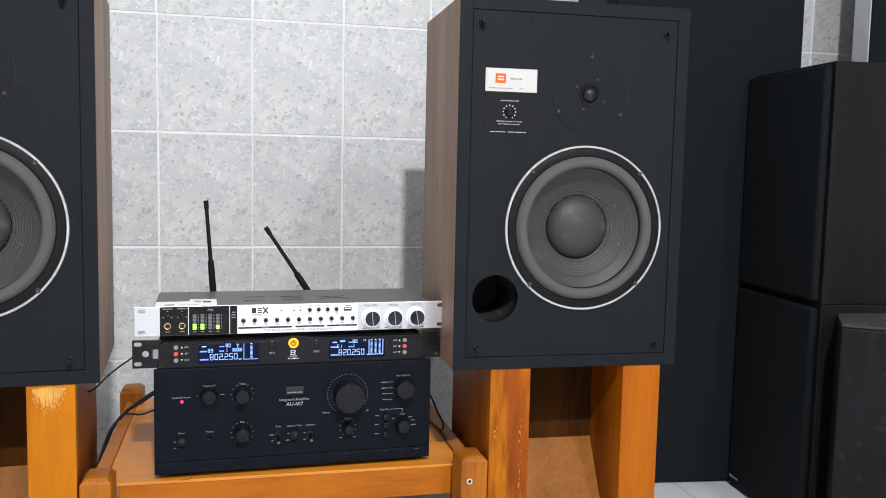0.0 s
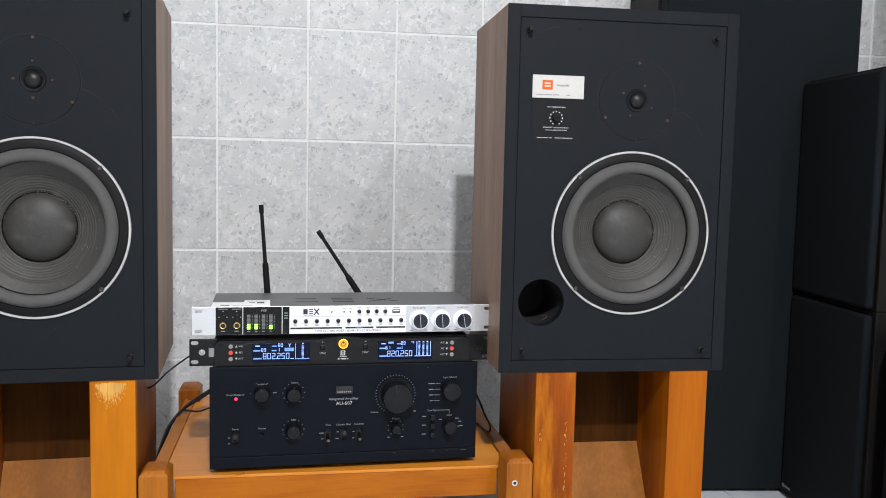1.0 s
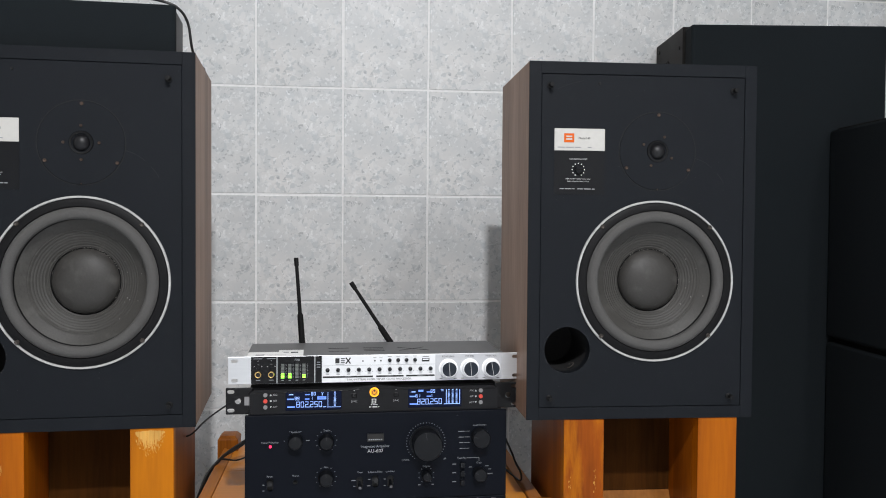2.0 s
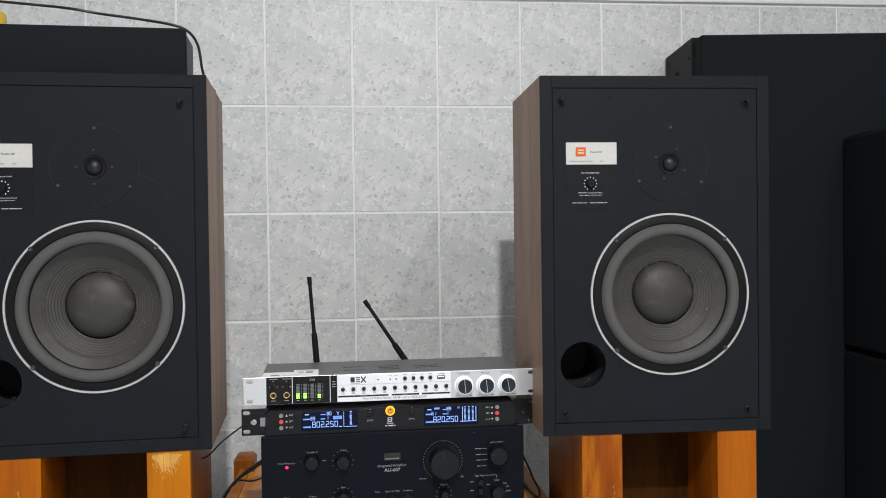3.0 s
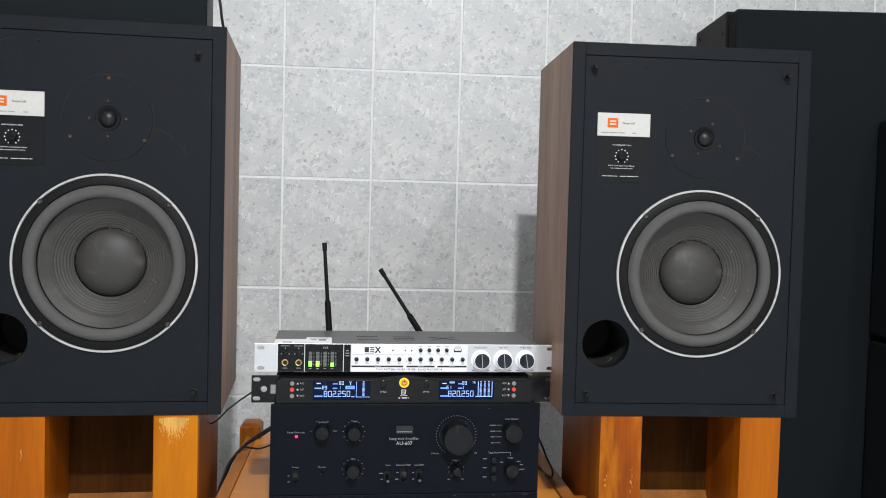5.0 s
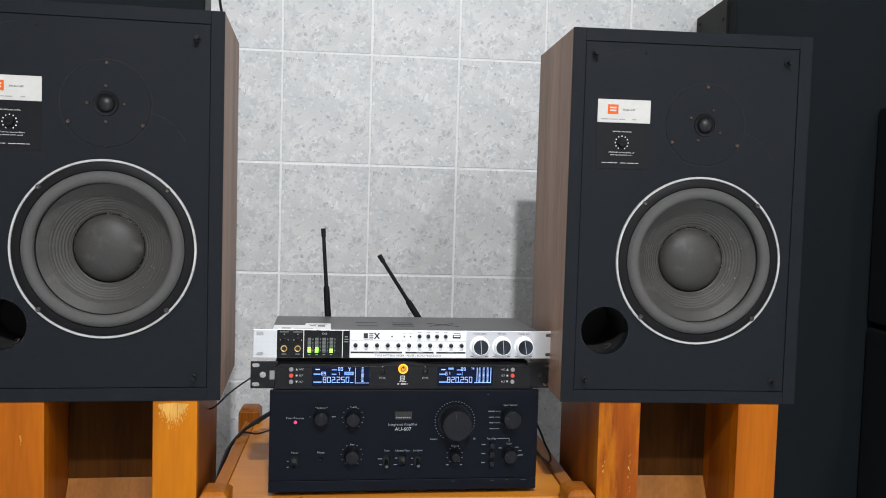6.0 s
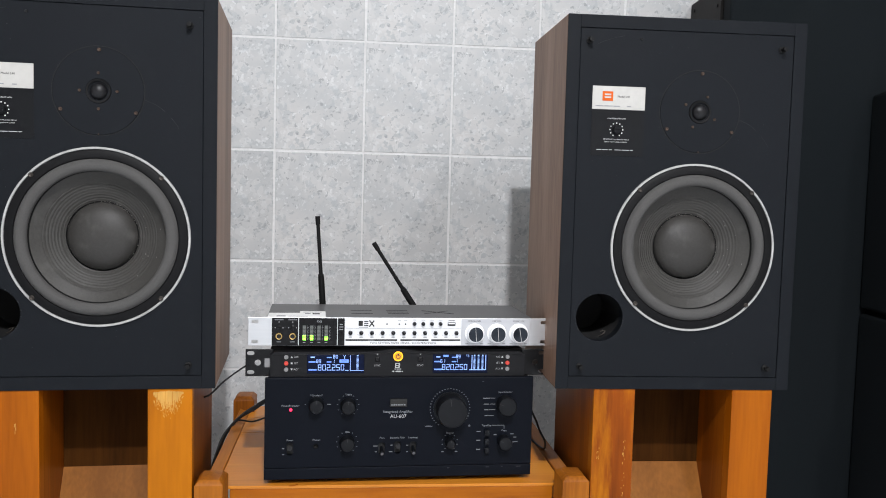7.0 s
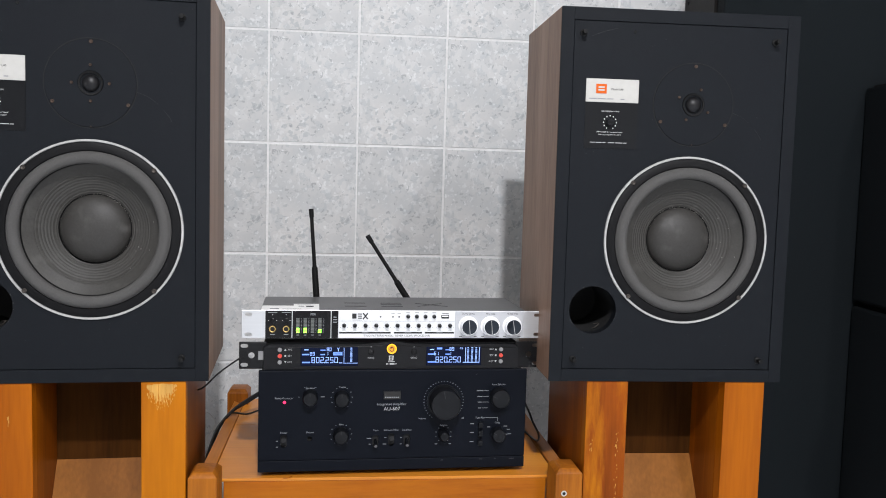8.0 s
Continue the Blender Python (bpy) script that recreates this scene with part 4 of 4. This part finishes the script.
            cols = ((220, 230), (242, 252), (264, 274))
        for a, b in cols:
            for k in range(11):
                lit(a, b, 14 + 6.4 * k, 16.6 + 6.4 * k, LCD_MID if k < 2 else LCD_LIT, "meter_bar")
            lit(a + 1, b - 1, 5, 9)
        bx = -0.1794 if s < 0 else 0.1752
        for zz, mat in ((0.4054, GREY_BUTTON), (0.3955, RED_BUTTON), (0.3856, GREY_BUTTON)):
            part("push_button", lathe([(0.0034, 0.0005), (0.0034, -0.002), (0.0028, -0.0026), (0, -0.0026)], bx, z(zz), 20), mat, ob)
        for zz, w in ((0.4054, "ASC"), (0.3955, "SET"), (0.3856, "ACT")):
            lettering(w, 0.0029, bx - s * 0.0155, z(zz), -0.0003, INK, ob)
            sx = bx - s * 0.0085
            if w == "SET":
                part("print_sign", box(sx - 0.0013, sx + 0.0013, -0.0003, 0.0002, z(zz) - 0.0013, z(zz) + 0.0013), INK, ob)
            else:
                bm = bmesh.new()
                d = 0.0016 if w == "ASC" else -0.0016
                f = bm.faces.new([bm.verts.new((sx - 0.0018, -0.0003, z(zz) - d)), bm.verts.new((sx + 0.0018, -0.0003, z(zz) - d)), bm.verts.new((sx, -0.0003, z(zz) + d))])
                r = bmesh.ops.extrude_face_region(bm, geom=[f])
                bmesh.ops.translate(bm, verts=[v for v in r["geom"] if isinstance(v, bmesh.types.BMVert)], vec=(0, 0.0005, 0))
                bmesh.ops.recalc_face_normals(bm, faces=bm.faces)
                part("print_sign", bm, INK, ob)
        wx = -0.0364 if s < 0 else 0.0325
        lettering("SYNC", 0.003, wx, z(0.3916), -0.0003, INK, ob)
        part("infrared_window", box(wx - 0.004, wx + 0.004, -0.0006, 0.0003, z(0.3975), z(0.4055), 0.0012), GLOSS, ob)
        part("print_sign", box(wx - 0.0008, wx + 0.0008, -0.0003, 0.0002, z(0.4092), z(0.4108)), INK, ob)
    cx, cz = -0.0034, z(0.4065)
    button = part("power_button", lathe([(0.0078, 0.0006), (0.0078, -0.0016), (0.007, -0.0024), (0.0062, -0.0018)], cx, cz, 36), AMBER, ob, "round button glowing amber")
    part("button_cap", lathe([(0.0063, -0.001), (0.006, -0.0019), (0, -0.002)], cx, cz, 32), AMBER_DIM, button)
    part("power_sign", lathe([(0.0037, -0.0018), (0.0037, -0.0025), (0.0027, -0.0025), (0.0027, -0.0018)], cx, cz - 0.0003, 28), DARK_INK, button)
    part("power_sign", box(cx - 0.0006, cx + 0.0006, -0.0029, -0.0019, cz + 0.0005, cz + 0.0044), DARK_INK, button)
    for k, (a, b, c, d) in enumerate(((-0.0032, 0.003, 0.3942, 0.3954), (-0.0042, -0.0028, 0.3878, 0.3954), (-0.0036, 0.0022, 0.3909, 0.392), (-0.0046, 0.002, 0.3876, 0.3888), (0.0014, 0.0034, 0.3922, 0.395), (0.001, 0.003, 0.388, 0.3916))):
        part("logo_mark", box(cx + a, cx + b, -0.0003, 0.0003, z(c), z(d)), INK, ob)
    for a, b, c, d in ((-0.0055, -0.003, 0.3852, 0.3862), (-0.002, 0.0055, 0.3852, 0.3862), (-0.0085, -0.006, 0.381, 0.383), (-0.005, -0.0035, 0.3816, 0.3822), (-0.0028, 0.005, 0.381, 0.383), (0.006, 0.0085, 0.3814, 0.3826)):
        part("print_line", box(cx + a, cx + b, -0.0003, 0.0003, z(c), z(d)), INK, ob)
    # aerials at the back
    for x0, tip in ((-0.118, (-0.1345, 0.2445)), (0.085, (-0.032, 0.1985))):
        zt = tip[1]
        aer = part("antenna", tube([(x0, 0.205, 0.02), (x0 + (tip[0] - x0) * 0.5, 0.207, 0.02 + (zt - 0.02) * 0.5), (x0 + (tip[0] - x0) * 0.56, 0.207, 0.02 + (zt - 0.02) * 0.56), (tip[0], 0.21, zt)], [0.0062, 0.0056, 0.0036, 0.0032], 14), RUBBER, ob, "black rubber whip aerial")
        d = Vector((tip[0] - x0, 0.005, zt - 0.02)).normalized()
        p = Vector((tip[0], 0.21, zt))
        part("antenna_tip", tube([p - d * 0.014, p, p + d * 0.001], [0.0042, 0.0044, 0.0036], 14), RUBBER, aer)
        part("antenna_joint", lathe([(0.007, 0.198), (0.007, 0.212), (0, 0.213)], x0, 0.02, 20), RUBBER, aer)
    return ob


NEX_M = pose(0.2587, 1.375, 0, 0, 0, 2.02)
receiver()

# ---- effects processor ----


def processor():
    ob = thing("effects_processor", NEX_M @ pose(0, 0, 0.4169), "silver fronted effects processor on the receiver, meters lit green", "audio processor")
    z = lambda v: v - 0.4169
    z0, z1 = z(0.4236), z(0.4681)
    part("case", box(-0.2135, 0.2135, 0.0035, 0.158, z0 + 0.001, z1 - 0.0008, 0.001), GREY_STEEL, ob, "grey painted steel case")
    for x in (-0.17, 0.17):
        for y in (0.03, 0.125):
            part("foot", box(x - 0.008, x + 0.008, y - 0.008, y + 0.008, 0.0002, z0 + 0.001, 0.001), RUBBER, ob)
    front = part("front_panel", box(-0.2418, 0.2425, 0, 0.003, z0, z1, 0.0006), ALU, ob, "brushed aluminium front panel with rack ears")
    cut_through(front, [box(s * 0.2312 - 0.0056, s * 0.2312 + 0.0056, -0.01, 0.02, zz - 0.0028, zz + 0.0028, 0.0026) for s in (-1, 1) for zz in (z(0.4298), z(0.4615))])
    y = -0.0005
    for a, b in ((-0.2052, -0.1646), (-0.1634, -0.104), (-0.1028, -0.0922)):
        part("black_inlay", box(a, b, -0.0006, 0.0005, z0 + 0.0004, z1 - 0.0004), GLOSS, front)
    inlay = part("white_inlay", box(-0.0912, 0.0945, -0.0006, 0.0005, z0 + 0.0004, z1 - 0.0004), PANEL_WHITE, front, "white silver control field")
    part("end_inlay", box(0.0953, 0.2075, -0.0006, 0.0005, z0 + 0.0004, z1 - 0.0004), PANEL_GREY, front, "satin grey volume field")
    y = -0.0009
    for x in (-0.1941, -0.1732):
        jack = part("jack", lathe([(0.0056, -0.0005), (0.0056, -0.002), (0.0048, -0.003), (0.0036, -0.0026), (0.0034, 0.0)], x, z(0.4386), 28), BRASS, ob, "gold ringed jack socket")
        part("socket_hole", lathe([(0.0036, -0.0022), (0, -0.0012)], x, z(0.4386), 20), HOLE, jack)
        part("print_line", box(x - 0.0035, x + 0.0035, y, -0.0005, z(0.4292), z(0.4302)), INK_DIM, front)
        part("print_line", box(x - 0.007, x + 0.007, y, -0.0005, z(0.4641), z(0.4651)), INK_DIM, front)
        part("trim_pot", lathe([(0.0042, -0.0005), (0.0042, -0.0014), (0.003, -0.002), (0, -0.002)], x, z(0.4515), 20), GLOSS, front)
        for dx in (-0.006, 0.006):
            part("print_dot", box(x + dx - 0.0006, x + dx + 0.0006, y, -0.0005, z(0.4515), z(0.4525)), INK, front)
        part("print_dot", box(x - 0.0006, x + 0.0006, y, -0.0005, z(0.4605), z(0.4615)), INK, front)
    lettering("FX8", 0.0036, -0.1318, z(0.4618), y, INK_DIM, front, bold=0.0001)
    for c in range(4):
        x = -0.155 + 0.01137 * c
        lit_n = (4, 4, 0, 3)[c]
        meter = part("level_meter", box(x - 0.0031, x + 0.0031, -0.0009, -0.0004, z(0.4318), z(0.4566)), PLATE, front)
        for k in range(11):
            zz = z(0.4325) + k * 0.00215
            part("meter_bar", box(x - 0.0026, x + 0.0026, -0.0016, -0.0008, zz, zz + 0.0014), GREEN_LED if k < lit_n else LED_OFF, meter)
            part("scale_tick", box(x + 0.0046, x + (0.0066 if k % 2 else 0.0058), y, -0.0005, zz + 0.0005, zz + 0.0011), INK_DIM, meter)
        part("print_line", box(x - 0.002, x + 0.002, y, -0.0005, z(0.4284), z(0.4294)), INK_DIM, front)
    for zz, w in ((0.4575, 0.0025), (0.4535, 0.003), (0.4495, 0.003)):
        part("print_line", box(-0.0975 - w, -0.0975 + w, y, -0.0005, z(zz) - 0.0007, z(zz) + 0.0007), INK_DIM, front)
    part("push_button", lathe([(0.002, -0.0005), (0.002, -0.0016), (0, -0.0018)], -0.0975, z(0.4428), 14), GLOSS, front)
    # white field
    part("rule", box(-0.0905, 0.094, y, -0.0005, z(0.4512), z(0.4515)), INK_DIM, inlay)
    for a, b, c, d in ((-0.0704, -0.0636, 0.4552, 0.4634), (-0.0616, -0.055, 0.4552, 0.4568), (-0.0616, -0.055, 0.4585, 0.46), (-0.0616, -0.055, 0.4618, 0.4634)):
        part("logo_mark", box(a, b, y, -0.0005, z(c), z(d)), DARK_INK, inlay)
    for s in (-1, 1):
        bm = box(-0.0008, 0.0012, y, -0.0005, -0.0062, 0.0062)
        bmesh.ops.rotate(bm, verts=bm.verts, cent=(0, 0, 0), matrix=Matrix.Rotation(radians(38 * s), 3, "Y"))
        part("logo_mark", bm, DARK_INK, inlay, m=pose(-0.0497, 0, z(0.4592)))
    part("print_line", box(-0.0698, -0.0555, y, -0.0005, z(0.4527), z(0.4534)), INK_DIM, inlay)

    def small_knob(x, zz, r):
        k = part("knob", lathe([(r + 0.0004, -0.0005), (r, -0.003), (r - 0.0005, -0.0055), (0, -0.0058)], x, zz, 20), KNOB, inlay)
        part("pointer", box(x - 0.0002, x + 0.0002, -0.0062, -0.0056, zz, zz + r * 0.8), GREY_PRINT, k)

    for k in range(11):
        x = -0.0829 + 0.01698 * k
        small_knob(x, z(0.444), 0.0031)
        part("print_line", box(x - 0.0028, x + 0.0028, y, -0.0005, z(0.4364), z(0.4371)), INK_DIM, inlay)
        for dx in (-0.0055, 0.0055):
            part("print_dot", box(x + dx - 0.0004, x + dx + 0.0004, y, -0.0005, z(0.4406), z(0.4412)), DARK_INK, inlay)
    for k in range(4):
        small_knob(0.0187 + 0.014 * k, z(0.4588), 0.0029)
        part("print_line", box(0.0187 + 0.014 * k - 0.003, 0.0187 + 0.014 * k + 0.003, y, -0.0005, z(0.4648), z(0.4655)), INK_DIM, inlay)
    for x in (-0.0254, -0.0058, 0.0042):
        part("indicator", lathe([(0.0013, -0.0005), (0.0012, -0.0012), (0, -0.0015)], x, z(0.4583), 12), DARK_INK, inlay)
    for x in (-0.0058, 0.0042):
        part("print_line", box(x - 0.0026, x + 0.0026, y, -0.0005, z(0.4636), z(0.4642)), INK_DIM, inlay)
    usb = part("usb_socket", box(0.0722, 0.0848, -0.0014, 0.0, z(0.4558), z(0.4615), 0.0005), DARK_INK, inlay)
    part("usb_tongue", box(0.0735, 0.0835, -0.002, -0.001, z(0.4588), z(0.4605)), CHROME, usb)
    part("print_line", box(0.0735, 0.084, y, -0.0005, z(0.4638), z(0.4646)), DARK_INK, inlay)
    for a, b in ((-0.0905, -0.0088), (-0.0035, 0.0418), (0.0462, 0.0935)):
        bar = part("black_bar", box(a, b, y, -0.0005, z(0.4313), z(0.434)), DARK_INK, inlay)
        part("print_line", box((a + b) / 2 - 0.005, (a + b) / 2 + 0.005, -0.0012, -0.0008, z(0.4322), z(0.4331)), INK_DIM, bar)
    lettering("TWO PATTERN MIXER / REVER / ECHO PROCESSOR", 0.0034, 0.0012, z(0.4277), y, DARK_INK, inlay)
    for x, w, turn in ((0.1165, "ECHO LEVEL", 75), (0.1529, "MIC VOL", 75), (0.1894, "MUSIC VOL", 80)):
        zz = z(0.4438)
        rim = part("knob_rim", lathe([(0.0161, -0.0005), (0.0158, -0.0012), (0.0146, -0.002), (0.0128, -0.002)], x, zz, 44), CHROME, front, "bright knob rim")
        k = part("volume_knob", lathe([(0.0136, -0.0018), (0.0131, -0.0135), (0.0127, -0.0142)], x, zz, 44), CHROME, front, "bright turned volume knob")
        part("knob_edge", lathe([(0.0127, -0.0142), (0.0123, -0.0148), (0.0119, -0.0147)], x, zz, 44), CHROME, k, "bright turned edge")
        part("knob_face", lathe([(0.0119, -0.0147), (0.0035, -0.0125), (0, -0.0123)], x, zz, 44), KNOB_FACE, k, "spun dark steel face")
        # white bar right across: the spun face's radial shine, painted as a streak
        bm = box(-0.0112, 0.0112, -0.0153, -0.0146, -0.0003, 0.0003)
        bmesh.ops.rotate(bm, verts=bm.verts, cent=(0, 0, 0), matrix=Matrix.Rotation(radians(-turn - 20), 3, "Y"))
        part("pointer", bm, INK, k, m=pose(x, 0, zz))
        lettering(w, 0.0028, x, z(0.4635), y, DARK_INK, front)
        for dx in (-0.012, 0.012):
            part("print_line", box(x + dx - 0.0025, x + dx + 0.0025, y, -0.0005, z(0.4262), z(0.4271)), DARK_INK, front)
    # top: sticker and pressed lines
    st = part("sticker", box(-0.2125, -0.122, 0.006, 0.05, z1 - 0.0006, z1 - 0.0002), STICKER, ob, "white paper sticker")
    part("sticker_tab", box(-0.163, -0.122, 0.0504, 0.07, z1 - 0.0006, z1 - 0.0002), STICKER, ob)
    for a, b, c, d in ((-0.199, -0.185, 0.012, 0.022), (-0.18, -0.15, 0.014, 0.017), (-0.158, -0.128, 0.057, 0.06), (-0.155, -0.146, 0.04, 0.048), (-0.143, -0.131, 0.036, 0.048)):
        part("sticker_print", box(a, b, c, d, z1 - 0.0003, z1 - 0.0001), INK_DIM if c != 0.036 else DARK_INK, st)
    for a, b, c, d in (((-0.08, 0.05), (-0.045, 0.05), 0, 0), ((-0.08, 0.085), (-0.045, 0.085), 0, 0), ((-0.02, 0.05), (0.015, 0.05), 0, 0), ((-0.02, 0.068), (0.015, 0.068), 0, 0), ((-0.02, 0.085), (0.015, 0.085), 0, 0),
                       ((0.04, 0.05), (0.085, 0.085), 0, 0), ((0.04, 0.085), (0.09, 0.05), 0, 0)):
        part("pressed_line", tube([(a[0], a[1], z1 - 0.0008), (b[0], b[1], z1 - 0.0008)], 0.00055, 6, steps=1), HOLE, ob)
    return ob


processor()

# ---- things round about ----


def grille_box(name, m, w, d, h, label, category, badge=False, grille=0.016, body=BLACK_WOOD, group="", cloth=None):
    ob = thing(name, m, label, category, group)
    part("cabinet", box(-w / 2, w / 2, grille + 0.002, d, 0, h, 0.002), body, ob)
    part("grille", box(-w / 2 + 0.004, w / 2 - 0.004, 0, grille, 0.006, h - 0.006, 0.006, 3), cloth or GRILLE, ob, "black cloth grille")
    if badge:
        b = part("badge", box(-w / 2 + 0.012, -w / 2 + 0.05, -0.0012, 0.0005, 0.02, 0.032), PLATE, ob)
        part("badge_mark", box(-w / 2 + 0.014, -w / 2 + 0.022, -0.0018, -0.001, 0.0225, 0.0295), INK_DIM, b)
        part("badge_mark", box(-w / 2 + 0.025, -w / 2 + 0.048, -0.0018, -0.001, 0.024, 0.028), INK_DIM, b)
    return ob
tall = grille_box("floor_loudspeaker", pose(1.139, 1.698, 0, 0, 0, -6), 0.425, 0.272, 1.117, "tall black floor loudspeaker with a cloth front by the wall", "loudspeaker", grille=0.05)
cup = part("handle_cup", lathe([(0.014, 0.0), (0.014, -0.002), (0.012, -0.0025), (0.011, 0.0), (0.0, 0.0008)], 0, 0, 28), RUBBER, tall, "round side fitting", m=pose(-0.2126, 0.17, 1.05, 0, 0, -90))
for a, b in ((0.075, 1.075), (0.245, 1.098), (0.255, 1.05)):
    part("screw", lathe([(0.004, 0.0), (0.0035, -0.002), (0, -0.0024)], 0, 0, 12), RUBBER, tall, m=pose(-0.2126, a, b, 0, 0, -90))
board = thing("black_board", pose(1.86, 1.775, 0, 0, 0, 0), "tall black board standing by the wall, a grey shade strip added", "board")
part("panel", box(-0.265, 0.265, 0, 0.062, 0, 1.35, 0.003), GRILLE, board)
# added grey strip that stands for shade on the wall beside the board
part("shade_strip", box(-0.2685, -0.2653, 0.004, 0.058, 0.001, 1.348, 0.001), WALL_SHADE, board, "grey strip added for the shaded wall beside the board")
low = grille_box("stacked_loudspeaker", pose(1.214, 1.545, 0, 0, 0, -94), 0.281, 0.28, 0.446, "black loudspeaker with a badge, under another one", "loudspeaker", True, group="stack of black loudspeakers", cloth=STACK_CLOTH)
grille_box("stacked_loudspeaker", pose(1.214, 1.545, 0.4462, 0, 0, -94), 0.281, 0.28, 0.447, "black loudspeaker stacked on another one", "loudspeaker", group="stack of black loudspeakers", cloth=STACK_CLOTH)
dusty = thing("black_box", pose(1.30, 1.22, 0, 0, 0, -35), "dusty black box on the floor beside the stack", "box")
part("shell", box(-0.14, 0.14, 0, 0.28, 0, 0.424, 0.004), DUSTY, dusty)
part("top_board", box(-0.14, 0.14, 0, 0.28, 0.4245, 0.43, 0.0015), DUSTY_TOP, dusty, "dust covered top board")

L_TOP = 0.6558 + 1.009 * SH / 2
flat = thing("centre_loudspeaker", pose(-0.273, 1.318, L_TOP, 0, 0, 3.28), "flat black box lying on top of the loudspeaker", "loudspeaker")
part("cabinet", box(-0.213, 0.2135, 0.0125, 0.118, 0.0, 0.0765, 0.002), GREY_SIDE, flat)
part("grille", box(-0.217, 0.217, 0, 0.012, 0.0, 0.078, 0.004), GRILLE, flat, "black cloth front")
roll = thing("tape_roll", pose(-0.39, 1.385, L_TOP + 0.0765), "yellow roll of tape on the flat black box", "tape roll")
bm = lathe([(0.026, 0.0), (0.046, 0.0), (0.0465, 0.002), (0.0465, 0.032), (0.046, 0.034), (0.026, 0.034), (0.026, 0.0)], 0, 0, 40)
bmesh.ops.rotate(bm, verts=bm.verts, cent=(0, 0, 0), matrix=Matrix.Rotation(radians(90), 3, "X"))
part("tape", bm, YELLOW, roll)
bm = lathe([(0.0235, 0.001), (0.0258, 0.001), (0.0258, 0.033), (0.0235, 0.033), (0.0235, 0.001)], 0, 0, 32)
bmesh.ops.rotate(bm, verts=bm.verts, cent=(0, 0, 0), matrix=Matrix.Rotation(radians(90), 3, "X"))
part("core", bm, BARE, roll)


def cable(name, points, r, material, label, group=""):
    return tagged(part(name, tube(points, r, 8), material), label, "cable", group)


cable("speaker_cable", [(-0.62, 1.62, 1.16), (-0.45, 1.47, 1.098), (-0.263, 1.4, 1.0646), (-0.207, 1.4, 1.056), (-0.146, 1.395, 1.047), (-0.0855, 1.38, 1.034), (-0.0615, 1.385, 1.024), (-0.05, 1.4, 1.005), (-0.0455, 1.41, 0.968), (-0.046, 1.47, 0.945), (-0.05, 1.575, 0.93), (-0.07, 1.59, 0.6)], 0.0022, CABLE, "thin black cable lying over the flat box", "black cables")
cable("aerial_cable", [(0.04, 1.57, 0.38), (0.0, 1.5, 0.364), (-0.03, 1.46, 0.347), (-0.057, 1.455, 0.322), (-0.092, 1.5, 0.305), (-0.1, 1.57, 0.25), (-0.09, 1.58, 0.12), (-0.1, 1.6, 0.003)], 0.0015, CABLE, "thin black cable hanging from the receiver", "black cables")
for k in range(4):
    o = 0.0026 * k
    cable("power_cable", [(0.075, 1.76, 0.262 + 0.5 * o), (0.03, 1.73, 0.256 - 0.6 * o), (-0.008, 1.71, 0.238 - 0.9 * o), (-0.036, 1.69, 0.2205 - 0.5 * o), (-0.0535, 1.63, 0.207 - o), (-0.0565 - 0.3 * o, 1.56, 0.196 - 2 * o), (-0.0585 - 0.3 * o, 1.5, 0.17 - 2 * o), (-0.0585 + 0.3 * o, 1.46, 0.09), (-0.056, 1.45 + 2 * o, 0.004)], 0.0021 - 0.00025 * k, CABLE, "black cable running off the table edge", "black cables")
cable("power_cable", [(0.085, 1.77, 0.225), (0.04, 1.75, 0.2115), (0.012, 1.735, 0.2085), (-0.012, 1.71, 0.2075), (-0.04, 1.68, 0.2165), (-0.0545, 1.62, 0.196), (-0.06, 1.54, 0.15), (-0.06, 1.5, 0.004)], 0.0018, CABLE, "black cable lying on the table and over its edge", "black cables")
cable("power_cable", [(0.46, 1.75, 0.33), (0.495, 1.6, 0.305), (0.507, 1.51, 0.272), (0.5135, 1.49, 0.252), (0.522, 1.48, 0.233), (0.529, 1.53, 0.2065), (0.515, 1.63, 0.2052), (0.49, 1.75, 0.2052)], 0.0019, CABLE, "black cable hanging behind the amplifier", "black cables")
cable("white_wire", [(-0.06, 1.93, 0.01), (-0.113, 1.9, 0.09), (-0.108, 1.9, 0.114), (-0.1, 1.91, 0.135), (-0.116, 1.9, 0.158), (-0.127, 1.9, 0.14), (-0.112, 1.91, 0.12), (-0.103, 1.9, 0.1), (-0.12, 1.9, 0.06), (-0.14, 1.9, 0.003)], 0.0011, WHITE_WIRE, "thin clear wire curling by the wall", "")

# ---- wall tiles and floor tiles ----
tile_mesh = mesh_of(box(-0.0976, 0.0976, -0.0036, 0.0015, -0.1226, 0.1226, 0.0012, 2), "tile", TILE)
for i in range(-9, 12):
    for j in range(5):
        x, z = 0.1 + 0.2 * i, 0.125 + 0.25 * j
        if X0 < x - 0.1 and x + 0.1 < X1:
            ob = new("tile", tile_mesh)
            ob.parent = wall_north
            ob.matrix_basis = pose(x + random.uniform(-0.0006, 0.0006), WALL + random.uniform(-0.0004, 0.0004), z + random.uniform(-0.0006, 0.0006))
slab_mesh = mesh_of(box(-0.1985, 0.1985, -0.1985, 0.1985, -0.006, 0.0, 0.001, 1), "tile", FLOOR)
for i in range(10):
    for j in range(11):
        ob = new("tile", slab_mesh)
        ob.parent = floor_slab
        ob.matrix_basis = pose(-1.49 + 0.4 * i, 1.79 - 0.4 * j, 0)
